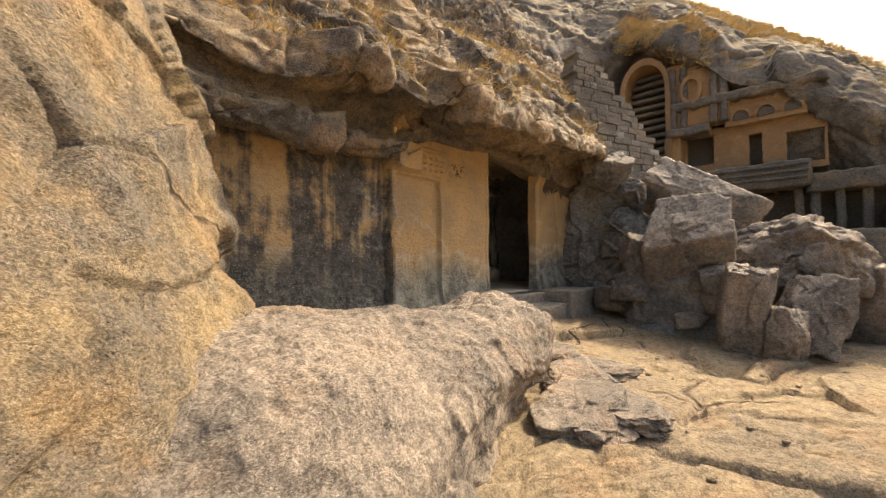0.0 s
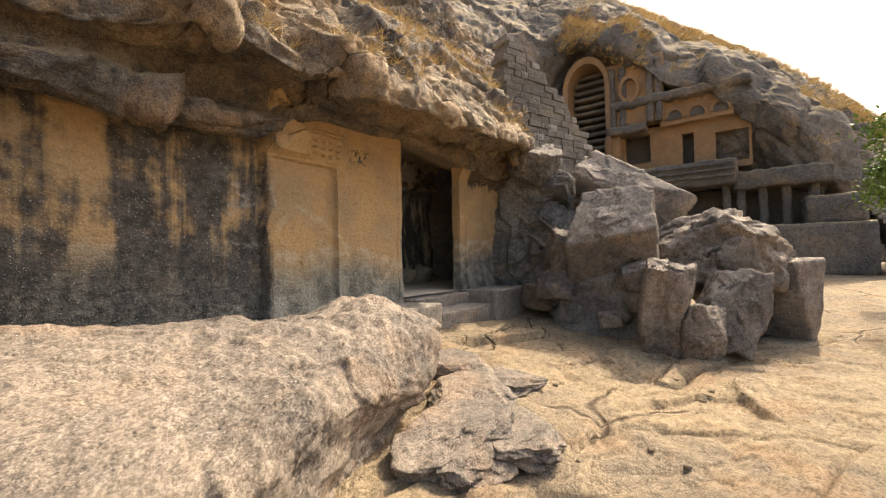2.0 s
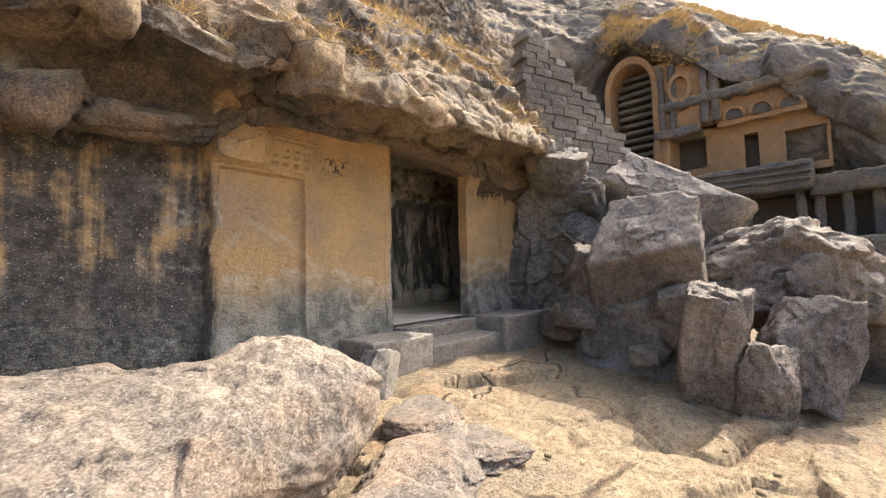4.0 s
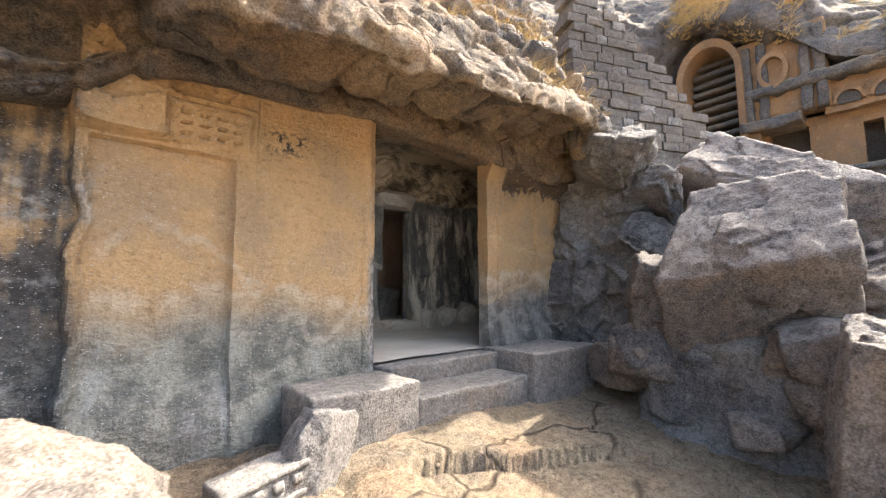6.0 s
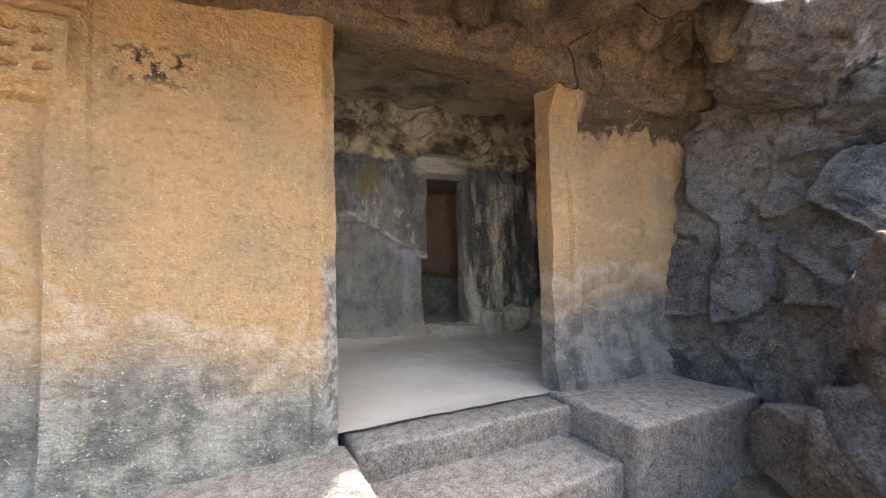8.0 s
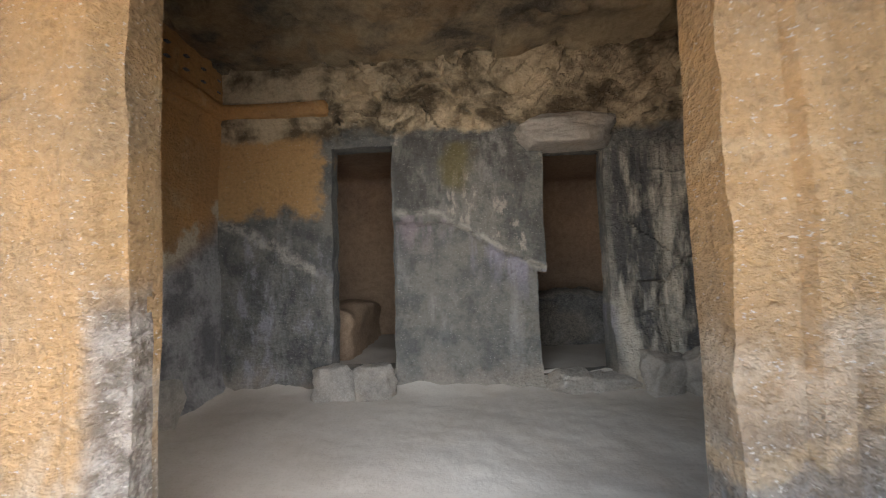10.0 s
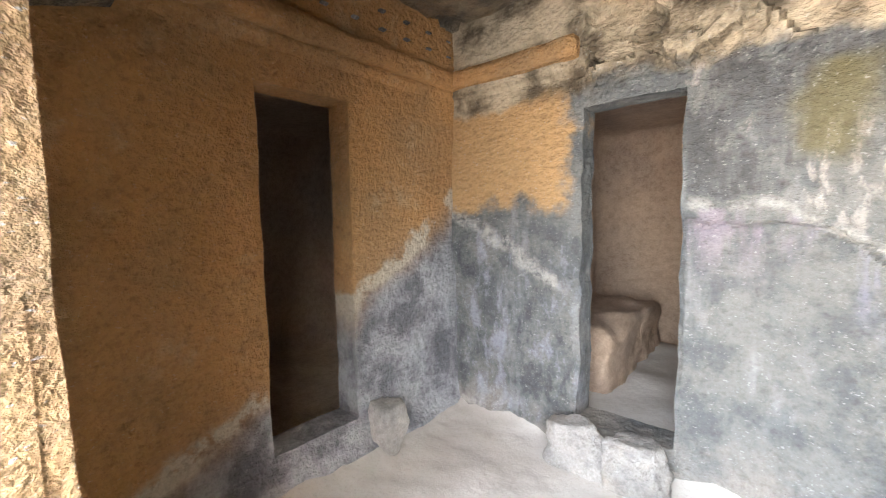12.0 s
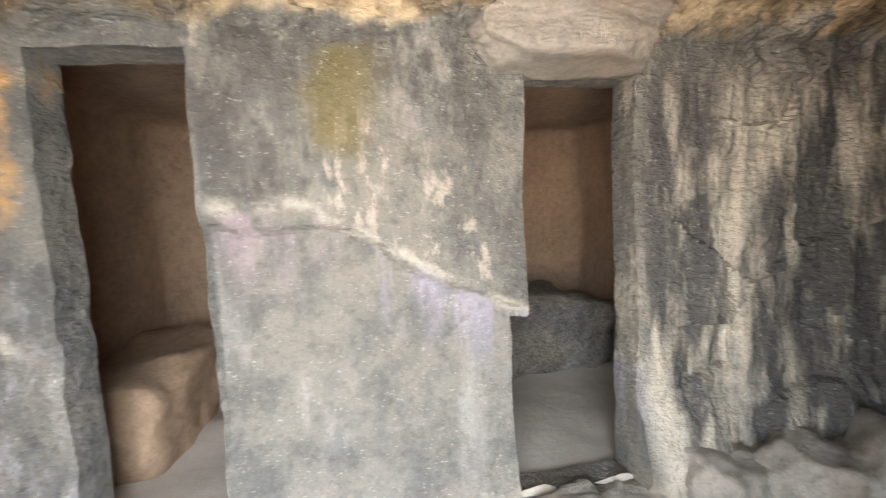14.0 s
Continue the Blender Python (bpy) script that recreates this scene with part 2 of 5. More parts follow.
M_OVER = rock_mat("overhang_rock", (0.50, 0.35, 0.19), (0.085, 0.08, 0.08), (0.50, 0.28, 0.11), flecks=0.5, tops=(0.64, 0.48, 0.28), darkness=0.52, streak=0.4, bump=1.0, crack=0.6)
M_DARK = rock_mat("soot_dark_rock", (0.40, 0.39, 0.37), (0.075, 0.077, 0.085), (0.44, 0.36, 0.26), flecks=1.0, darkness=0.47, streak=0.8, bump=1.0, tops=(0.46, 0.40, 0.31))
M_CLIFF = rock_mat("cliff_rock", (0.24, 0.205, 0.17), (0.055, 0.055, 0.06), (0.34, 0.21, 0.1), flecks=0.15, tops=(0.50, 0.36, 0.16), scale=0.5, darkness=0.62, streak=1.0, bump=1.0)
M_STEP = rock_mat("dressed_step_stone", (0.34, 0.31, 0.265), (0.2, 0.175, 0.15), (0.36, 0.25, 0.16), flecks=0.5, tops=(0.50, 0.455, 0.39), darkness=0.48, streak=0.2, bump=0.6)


ROOM_SIZE, ROOM_AT = 1.15, (-0.135, 0.295, 0.0)


def plaster(name, level, slope=(0, 0), base=(0.56, 0.34, 0.14), low=(0.13, 0.125, 0.115), rag=0.5, top=None, line=0.5, lowmix=(0.26, 0.24, 0.21), hole=None, room=False, speck=0.85, fade=(-0.28, 0.16)):
    """Ochre-painted hewn wall, weathered to dark grey below a ragged tide line."""
    m = material(name)[0]
    k = Nodes(m)
    if room:
        mp = k.n.new("ShaderNodeMapping")
        mp.vector_type = "TEXTURE"
        mp.inputs["Location"].default_value, mp.inputs["Scale"].default_value = ROOM_AT, (ROOM_SIZE,) * 3
        k.l.new(k.co, mp.inputs[0])
        k.co = mp.outputs[0]
    z = k.axis(2)
    lev = k.math("ADD", k.math("MULTIPLY", k.axis(0), slope[0]), k.math("ADD", k.math("MULTIPLY", k.axis(1), slope[1]), level))
    wave = k.math("MULTIPLY", k.math("SUBTRACT", k.noise(1.1, 5, 0.6, shift=3.0), 0.5), rag * 2)
    d = k.math("SUBTRACT", z, k.math("ADD", lev, wave))
    mid, fine = k.noise(4, 5, 0.65), k.noise(42, 4, 0.7, shift=5.0)
    pits = k.noise(16, 4, 0.65, stretch=(1, 1, 1.3), shift=15.0)
    ora = k.mix(k.ramp(k.noise(1.7, 5, 0.6, shift=9.0), 0.38, 0.66), base, tuple(c * f for c, f in zip(base, (0.78, 0.84, 0.98))))
    ora = k.mix(k.math("MULTIPLY", k.ramp(mid, 0.55, 0.75), 0.45), ora, (0.62, 0.46, 0.27))
    gry = k.mix(k.ramp(mid, 0.38, 0.62), low, lowmix)
    gry = k.mix(k.math("MULTIPLY", k.ramp(k.noise(1.5, 4, 0.6, stretch=(2.2, 2.2, 0.5), shift=25.0), 0.55, 0.7), 0.5), gry, (0.42, 0.40, 0.36))
    col = k.mix(k.ramp(d, *fade), gry, ora)
    edge = k.math("MULTIPLY", k.math("MULTIPLY", k.ramp(d, -0.14, -0.02), k.ramp(d, 0.1, 0.0)), line)
    col = k.mix(k.math("MULTIPLY", edge, k.ramp(mid, 0.4, 0.55)), col, (0.60, 0.50, 0.36))
    if hole:
        col = hole(k, col, z)
    fl = k.math("MULTIPLY", k.ramp(k.noise(55, 2, 0.5, stretch=(1, 1, 1.8), shift=21.0), 0.62, 0.69), k.ramp(pits, 0.42, 0.58))
    col = k.mix(k.math("MULTIPLY", fl, speck), col, (0.62, 0.58, 0.5))
    col = k.mix(k.ramp(fine, 0.3, 0.62), k.mix(0.18, col, (0.03, 0.022, 0.015)), col)
    col = k.mix(k.ramp(pits, 0.32, 0.46), k.mix(0.22, col, (0.05, 0.03, 0.02)), col)
    h = k.math("ADD", k.math("MULTIPLY", fine, 0.4), k.math("MULTIPLY", pits, 0.9))
    return k.end(m, col, 0.9, k.bump(h, 0.9, 0.06))


def soot_streaks(k, col, z):
    """Dark water runs on the wall far from the doorway, and a blackened patch over the pale one."""
    x = k.axis(0)
    run = k.noise(1.5, 4, 0.6, stretch=(1.6, 1.6, 0.1), shift=7.0)
    run = k.math("ADD", k.math("MULTIPLY", run, 0.62), k.math("MULTIPLY", k.noise(2.3, 5, 0.65, shift=17.0), 0.38))
    m = k.math("MULTIPLY", k.ramp(run, 0.42, 0.52), k.math("MULTIPLY", k.ramp(x, -2.32, -2.5), 0.95))
    col = k.mix(m, col, k.mix(k.ramp(k.noise(9, 4, 0.7), 0.4, 0.6), (0.035, 0.038, 0.04), (0.09, 0.09, 0.085)))
    low = k.math("MULTIPLY", k.ramp(k.math("ADD", z, k.math("MULTIPLY", run, 1.6)), 1.75, 1.05), k.ramp(x, -2.3, -2.6))
    col = k.mix(k.math("MULTIPLY", low, 0.8), col, k.mix(k.ramp(k.noise(13, 5, 0.75), 0.38, 0.62), (0.05, 0.05, 0.046), (0.17, 0.16, 0.135)))
    bloom = k.math("MULTIPLY", k.ramp(k.noise(1.4, 6, 0.7, stretch=(1, 1, 1.4), shift=71.0), 0.56, 0.68), k.math("MULTIPLY", k.ramp(x, -2.1, -2.4), k.ramp(x, -3.1, -2.7)))
    col = k.mix(k.math("MULTIPLY", bloom, 0.7), col, (0.42, 0.41, 0.37))
    vein = k.math("SUBTRACT", z, k.math("ADD", k.math("MULTIPLY", k.math("SUBTRACT", k.noise(0.75, 3, 0.5, stretch=(1.3, 1, 0.5), shift=81.0), 0.5), 2.4), 0.74))
    vein = k.math("MULTIPLY", k.ramp(k.math("ABSOLUTE", vein), 0.07, 0.01), k.ramp(k.noise(3, 4, 0.6, shift=83.0), 0.4, 0.6))
    col = k.mix(k.math("MULTIPLY", k.math("MULTIPLY", vein, 0.4), k.ramp(x, -2.4, -2.2)), col, (0.58, 0.5, 0.37))
    jamb = k.math("MULTIPLY", k.ramp(x, -0.13, -0.05), k.ramp(k.math("ADD", z, k.math("MULTIPLY", run, 0.5)), 1.5, 1.3))
    col = k.mix(k.math("MULTIPLY", jamb, 0.85), col, k.mix(k.ramp(k.noise(11, 5, 0.7), 0.4, 0.6), (0.16, 0.155, 0.14), (0.42, 0.40, 0.36)))
    s = k.math("MULTIPLY", k.ramp(k.math("ABSOLUTE", k.math("ADD", x, 0.95)), 0.32, 0.1), k.ramp(k.math("ABSOLUTE", k.math("SUBTRACT", z, 2.2)), 0.17, 0.03))
    return k.mix(k.math("MULTIPLY", s, k.ramp(k.noise(17, 3, 0.6), 0.48, 0.6)), col, (0.05, 0.045, 0.04))


def back_stains(k, col, z):
    """Ochre left high in the corner, a purple and chalky bloom along a crack, bare rubble feet."""
    x = k.axis(0)
    n = k.math("MULTIPLY", k.math("SUBTRACT", k.noise(2.2, 5, 0.6, shift=6.0), 0.5), 0.7)
    o = k.math("MULTIPLY", k.ramp(k.math("ADD", x, n), -0.2, -0.3), k.ramp(k.math("ADD", z, n), 1.5, 1.62))
    col = k.mix(o, col, (0.52, 0.31, 0.13))
    peak = k.math("SUBTRACT", k.math("ADD", z, k.math("MULTIPLY", n, 0.5)), k.math("SUBTRACT", 0.93, k.math("MULTIPLY", x, 0.52)))
    rim = k.math("MULTIPLY", k.ramp(k.math("ABSOLUTE", peak), 0.09, 0.02), k.ramp(x, -0.2, -0.35))
    col = k.mix(k.math("MULTIPLY", k.math("MULTIPLY", rim, 0.85), k.ramp(k.noise(9, 5, 0.7, shift=111.0), 0.38, 0.58)), col, (0.5, 0.45, 0.37))
    z = k.math("ADD", z, k.math("MULTIPLY", n, 0.22))
    xw = k.math("ADD", x, k.math("MULTIPLY", n, 0.6))
    band = k.math("SUBTRACT", z, k.math("ADD", k.math("MULTIPLY", k.math("MAXIMUM", k.math("SUBTRACT", x, 0.8), 0.0), -0.55), 1.52))
    pur = k.math("MULTIPLY", k.math("MULTIPLY", k.ramp(band, -0.45, -0.02), k.ramp(band, 0.03, 0.0)), k.math("MULTIPLY", k.ramp(x, 0.4, 0.44), k.ramp(k.noise(3, 4, 0.6, stretch=(2, 2, 0.4)), 0.42, 0.6)))
    col = k.mix(k.math("MULTIPLY", pur, 0.5), col, k.mix(k.ramp(x, 0.7, 1.2), (0.40, 0.31, 0.33), (0.40, 0.37, 0.46)))
    upper = k.math("MULTIPLY", k.ramp(band, 0.0, 0.1), k.ramp(x, 0.35, 0.45))
    drip = k.noise(3.2, 6, 0.7, stretch=(1.3, 1.3, 0.6), shift=91.0)
    col = k.mix(k.math("MULTIPLY", upper, k.ramp(drip, 0.44, 0.62)), col, (0.10, 0.095, 0.085))
    col = k.mix(k.math("MULTIPLY", k.math("MULTIPLY", upper, 0.8), k.ramp(drip, 0.42, 0.35)), col, (0.44, 0.38, 0.31))
    veil = k.noise(3.0, 7, 0.75, stretch=(1.3, 1.3, 0.7), shift=95.0)
    left = k.ramp(x, -0.1, -0.2)
    col = k.mix(k.math("MULTIPLY", k.math("MULTIPLY", left, 0.6), k.math("MULTIPLY", k.ramp(veil, 0.5, 0.64), k.ramp(z, 1.5, 1.35))), col, (0.40, 0.385, 0.40))
    col = k.mix(k.math("MULTIPLY", k.math("MULTIPLY", left, 0.6), k.math("MULTIPLY", k.ramp(veil, 0.49, 0.38), k.ramp(z, 1.5, 1.35))), col, (0.07, 0.068, 0.068))
    chalk = k.math("MULTIPLY", k.ramp(k.math("ABSOLUTE", k.math("SUBTRACT", band, 0.03)), 0.05, 0.0), k.ramp(x, 0.4, 0.46))
    col = k.mix(k.math("MULTIPLY", k.math("MULTIPLY", chalk, 0.75), k.ramp(k.noise(6, 4, 0.7, shift=61.0), 0.4, 0.55)), col, (0.46, 0.42, 0.35))
    big = k.noise(1.9, 5, 0.65, shift=33.0)
    high = k.ramp(k.math("ADD", z, k.math("MULTIPLY", n, 0.3)), 2.24, 2.32)
    col = k.mix(high, col, k.mix(k.ramp(big, 0.4, 0.6), (0.60, 0.47, 0.30), (0.13, 0.095, 0.055)))
    side = k.math("MULTIPLY", k.ramp(x, 2.26, 2.4), k.ramp(z, 2.2, 1.9))
    runs = k.noise(2.2, 5, 0.65, stretch=(1.6, 1.6, 0.3), shift=3.0)
    col = k.mix(side, col, k.mix(k.ramp(runs, 0.43, 0.60), (0.10, 0.096, 0.09), (0.57, 0.51, 0.41)))
    moss = k.math("MULTIPLY", k.ramp(k.math("ABSOLUTE", k.math("SUBTRACT", xw, 1.0)), 0.2, 0.04), k.math("MULTIPLY", k.ramp(z, 1.7, 1.85), k.ramp(z, 2.22, 2.15)))
    col = k.mix(k.math("MULTIPLY", moss, 0.8), col, (0.16, 0.13, 0.05))
    foot = k.math("MULTIPLY", k.ramp(k.math("ADD", z, n), 0.28, 0.02), 0.6)
    return k.mix(foot, col, (0.42, 0.35, 0.27))


def lichen(k, col, z):
    """Black growth hanging from the top of the pillar, and a pale diagonal seam lower down."""
    x = k.axis(0)
    n = k.noise(3.4, 6, 0.7, shift=101.0)
    m = k.math("MULTIPLY", k.ramp(k.math("ADD", z, k.math("MULTIPLY", n, 0.9)), 2.62, 2.72), k.ramp(x, 2.02, 2.12))
    col = k.mix(k.math("MULTIPLY", m, 0.85), col, (0.05, 0.04, 0.035))
    for a, b, w in ((0.62, 0.34, 0.05), (1.5, -0.18, 0.03)):
        d = k.math("SUBTRACT", k.math("SUBTRACT", z, a), k.math("ADD", k.math("MULTIPLY", k.math("SUBTRACT", x, 1.8), b), k.math("MULTIPLY", k.math("SUBTRACT", n, 0.5), 0.35)))
        col = k.mix(k.math("MULTIPLY", k.ramp(k.math("ABSOLUTE", d), w, 0.01), 0.5), col, (0.60, 0.44, 0.25))
    return col


OLD_PAINT = (0.53, 0.345, 0.165)
M_FRONT = plaster("ochre_hewn_facade", 0.74, slope=(-0.04, 0), base=OLD_PAINT, low=(0.15, 0.145, 0.12), lowmix=(0.33, 0.315, 0.25), rag=0.55, line=0.55, hole=soot_streaks, fade=(-0.55, 0.2))
M_PILLAR = plaster("ochre_hewn_pillar", 0.95, base=OLD_PAINT, low=(0.14, 0.135, 0.12), lowmix=(0.33, 0.31, 0.26), rag=0.5, line=0.6, fade=(-0.5, 0.2), hole=lichen)
M_LEFT = plaster("ochre_side_wall", 0.12, slope=(0, 0.66), base=(0.56, 0.30, 0.11), low=(0.17, 0.16, 0.16), lowmix=(0.4, 0.38, 0.36), rag=0.35, line=1.8, room=True, speck=0.2)
M_BACK = plaster("grey_weathered_wall", 6.0, low=(0.135, 0.132, 0.12), lowmix=(0.225, 0.21, 0.178), hole=back_stains, room=True, speck=0.35)
M_CEIL = rock_mat("stained_ceiling_rock", (0.56, 0.43, 0.25), (0.12, 0.095, 0.065), (0.55, 0.33, 0.13), flecks=0.2, darkness=0.45, streak=0, bump=0.9, grain=0.4)
M_CELL = rock_mat("brown_cell_rock", (0.50, 0.33, 0.20), (0.34, 0.22, 0.14), (0.4, 0.26, 0.16), flecks=0.1, darkness=0.4, bump=0.7, grain=0.4)
M_FLOOR = material("dusty_floor")[0]
k = Nodes(M_FLOOR)
dust = k.mix(k.ramp(k.noise(1.1, 5, 0.6), 0.35, 0.65), (0.52, 0.465, 0.385), (0.45, 0.39, 0.315))
dust = k.mix(k.math("MULTIPLY", k.ramp(k.noise(5, 6, 0.7, shift=5.0), 0.5, 0.7), 0.5), dust, (0.50, 0.43, 0.35))
dust = k.mix(k.ramp(k.noise(48, 5, 0.75, shift=9.0), 0.32, 0.5), k.mix(0.2, dust, (0.2, 0.16, 0.12)), dust)
M_FLOOR = k.end(M_FLOOR, dust, 0.95, k.bump(k.math("ADD", k.noise(7, 6, 0.65), k.math("MULTIPLY", k.noise(60, 3, 0.6), 0.12)), 0.35, 0.03))
M_SILL = rock_mat("pale_rubble", (0.56, 0.5, 0.42), (0.34, 0.31, 0.27), (0.52, 0.4, 0.28), flecks=0.5, darkness=0.4, bump=0.8, grain=0.4)


def wall_grid(name, o, ud, nd, u0, u1, v0, v1, holes, thick, step, relief, mat, ragged=0.0, parent=None, seed=0):
    """A wall of real thickness with openings through it. o: origin, ud: along, nd: out of the face; z up."""
    o, ud, nd = Vector(o), Vector(ud), Vector(nd)

    def lines(a, b, cuts):
        marks = sorted({a, b, *[c for c in cuts if a < c < b]})
        out = []
        for p, q in zip(marks, marks[1:]):
            n = max(1, int(round((q - p) / step)))
            out += [p + (q - p) * i / n for i in range(n)]
        return out + [b]
    us = lines(u0, u1, [c for h in holes for c in h[:2]])
    vs = lines(v0, v1, [c for h in holes for c in h[2:]])
    n, m = len(us), len(vs)
    U, V = np.meshgrid(us, vs, indexing="ij")
    U, V = U.ravel(), V.ravel()
    base = np.array(o) + U[:, None] * np.array(ud) + V[:, None] * np.array((0, 0, 1.0))
    j = ragged * np.stack([fbm(base * 7, 3, seed), fbm(base * 7, 3, seed + 50)], 1)
    base = base + j[:, :1] * np.array(ud) + j[:, 1:] * np.array((0, 0, 1.0))
    front = base + relief(U, V, base)[:, None] * np.array(nd)
    back = base - thick * np.array(nd)
    gf = grid_faces(n, m)
    cu, cv = U[gf].mean(1), V[gf].mean(1)
    keep = np.ones(len(gf), bool)
    for a, b, c, d in holes:
        keep &= ~((cu > a) & (cu < b) & (cv > c) & (cv < d))
    gf = gf[keep]
    edges = {}
    for q in gf:
        for a, b in zip(q, np.roll(q, -1)):
            if (b, a) in edges:
                del edges[(b, a)]
            else:
                edges[(a, b)] = 1
    N = len(base)
    faces = gf.tolist() + (gf[:, ::-1] + N).tolist() + [[b, a, a + N, b + N] for a, b in edges]
    v = np.concatenate([front, back])
    if np.dot(np.cross(ud, (0, 0, 1)), nd) < 0:
        faces = [f[::-1] for f in faces]
    ob = new(name, mesh_from(name, v, faces, mat, smooth=False))
    ob.parent = parent
    return ob


def box01(x, a, b, soft=0.012):
    return np.clip((x - a) / soft + 0.5, 0, 1) * np.clip((b - x) / soft + 0.5, 0, 1)


def skin(name, ctrl, nu, nv, mat, relief, flip=False, parent=None):
    """A rock skin through a net of control points (rows of equal length), pushed along its normals."""
    c = np.array(ctrl, float)

    def keys(a):
        seg = np.linalg.norm(np.diff(a, axis=0), axis=2).mean(1)
        return np.concatenate([[0], np.cumsum(np.clip(seg, 0.05, 6.0))])
    k = keys(c)
    c = spline(k, c, np.linspace(0, k[-1], nu))
    d = c.transpose(1, 0, 2)
    k = keys(d)
    d = spline(k, d, np.linspace(0, k[-1], nv))
    v = d.transpose(1, 0, 2).reshape(-1, 3)
    nrm = normals(v, nu, nv) * (-1 if flip else 1)
    v = v + nrm * relief(v)[:, None]
    f = grid_faces(nu, nv)
    ob = new(name, mesh_from(name, v, f[:, ::-1] if flip else f, mat))
    ob.parent = parent
    return ob


# ---- ground ----
def ground_z(x, y):
    z = -0.95 + 0.42 * np.clip((y + 4.6) / 3.9, 0, 1.0) - 0.05 * np.clip(-x - 2, 0, 3)
    z = z + 0.05 * np.clip(x - 3.5, 0, 25) * np.clip((y + 30) / 24, 0, 1)
    return z


def make_ground():
    def grid(xs, ys, fine):
        X, Y = np.meshgrid(xs, ys, indexing="ij")
        X, Y = X.ravel(), Y.ravel()
        Z = ground_z(X, Y)
        P = np.stack([X, Y, Z], 1)
        near = np.exp(-(((X - 0) / 9) ** 2 + ((Y + 3) / 8) ** 2))
        w = np.stack([X + 0.35 * vnoise(P * 0.9, 5), Y + 0.35 * vnoise(P * 0.9, 6), Z * 0], 1)
        ca, sa = math.cos(0.5), math.sin(0.5)
        rot = np.stack([w[:, 0] * ca - w[:, 1] * sa, w[:, 0] * sa + w[:, 1] * ca, w[:, 2]], 1)
        c, g = chunks(rot * np.array((0.38, 0.95, 1)), 11)
        s = X * 0.35 + Y * 0.94 + 0.5 * fbm(P * 0.7, 3, 4)
        strata = np.abs((s * 1.7) % 1 - 0.5)
        c2, g2 = chunks(rot * np.array((1.2, 2.9, 1)) + 5, 23)
        patch = np.clip(fbm(P * 0.5, 3, 40) * 1.6 + 0.2, 0, 1)
        rel = 0.06 * c + 0.05 * fbm(P * 0.8, 4, 2) + 0.018 * fbm(P * 5, 4, 3) + 0.02 * patch * c2
        rel = rel - 0.05 * np.exp(-(g / 0.035) ** 2) * (vnoise(P * 1.3, 8) > -0.1) - 0.03 * patch * np.exp(-(g2 / 0.05) ** 2)
        rel = rel - 0.025 * np.exp(-(strata / 0.03) ** 2) * (vnoise(P * 0.8, 9) > 0.1)
        P[:, 2] += 1.25 * rel * (0.3 + 0.7 * near)
        return P
    def axis(a, b, fine, far):
        mid = np.arange(a, b, fine)
        g = np.cumsum(fine * 1.28 ** np.arange(1, 38))
        g = g[g < far]
        return np.concatenate([(a - g)[::-1], mid, b + g])
    xs, ys = axis(-6.5, 5.0, 0.028, 900), axis(-5.6, 0.1, 0.028, 900)
    ys = ys[ys < 60]
    P = grid(xs, ys, True)
    return tagged(new("ground", mesh_from("ground", P, grid_faces(len(xs), len(ys)), M_GROUND)),
                  "sunlit tan rock ground with cracks, ledges and orange dust", "ground", kind="structure")


make_ground()

# ---- facade ----
def front_relief(U, V, P):
    r = 0.010 * fbm(P * 6, 4, 2) + 0.02 * fbm(P * 1.5, 3, 5)
    edge = 0.06 * fbm(np.stack([V * 3, V * 0, V * 0], 1), 3, 8)
    panel = box01(U, -2.36 + edge, -1.425) * (V < 1.95 + 0.02 * (U + 1.9)) * np.clip((1.96 - V) / 0.012, 0, 1)
    r = r - 0.065 * panel * np.clip((V + 0.25) / 0.3, 0.2, 1)
    r = r + 0.018 * box01(U, -1.425, -1.245)
    lo = np.clip((-2.42 + 1.3 * edge - U) / 0.09, 0, 1)
    r = r - 0.30 * lo + lo * 0.03 * fbm(P * 3, 3, 12)
    shag = box01(U, -2.5, -1.92, 0.06) * np.clip((V - 1.98) / 0.04, 0, 1)
    r = r + shag * (0.10 + 0.06 * chunks(P * 3.1, 4)[0])
    bay = box01(U, -1.9, -1.3, 0.02) * box01(V, 2.02, 2.36, 0.02)
    r = r + 0.035 * bay
    for i in range(4):
        for k in range(3):
            r = r - 0.045 * box01(U, -1.84 + i * 0.135, -1.775 + i * 0.135) * box01(V, 2.07 + k * 0.095, 2.095 + k * 0.095)
    r = r + 0.045 * box01(U, -1.95, -1.27, 0.02) * box01(V, 2.38, 2.42, 0.015)
    z = 2.58 - np.abs(((U + 1.9) / 0.2) % 1 - 0.5) * 0.26
    r = r - 0.03 * box01(U, -1.9, -1.3) * (V > 2.44) * (V < z)
    foot = np.clip((0.1 - V) / 0.4, 0, 1) * np.clip((-0.9 - U) / 0.3, 0, 1)
    r = r - 0.04 * np.clip((U + 0.06) / 0.05, 0, 1) + 0.018 * box01(U, -0.16, -0.07, 0.03)
    return r + 0.10 * foot * (1 + 0.5 * fbm(P * 2.5, 3, 31)) + 0.02 * np.clip((0.25 - V) / 0.2, 0, 1)


w = wall_grid("wall_front_a", (0, 0, 0), (1, 0, 0), (0, -1, 0), -6.0, 0.0, -0.9, 3.1, [], 0.14, 0.022, front_relief, M_FRONT, 0.006)
tagged(w, "hewn rock facade painted ochre, sooty grey low down, with carved panel", "wall", kind="structure")


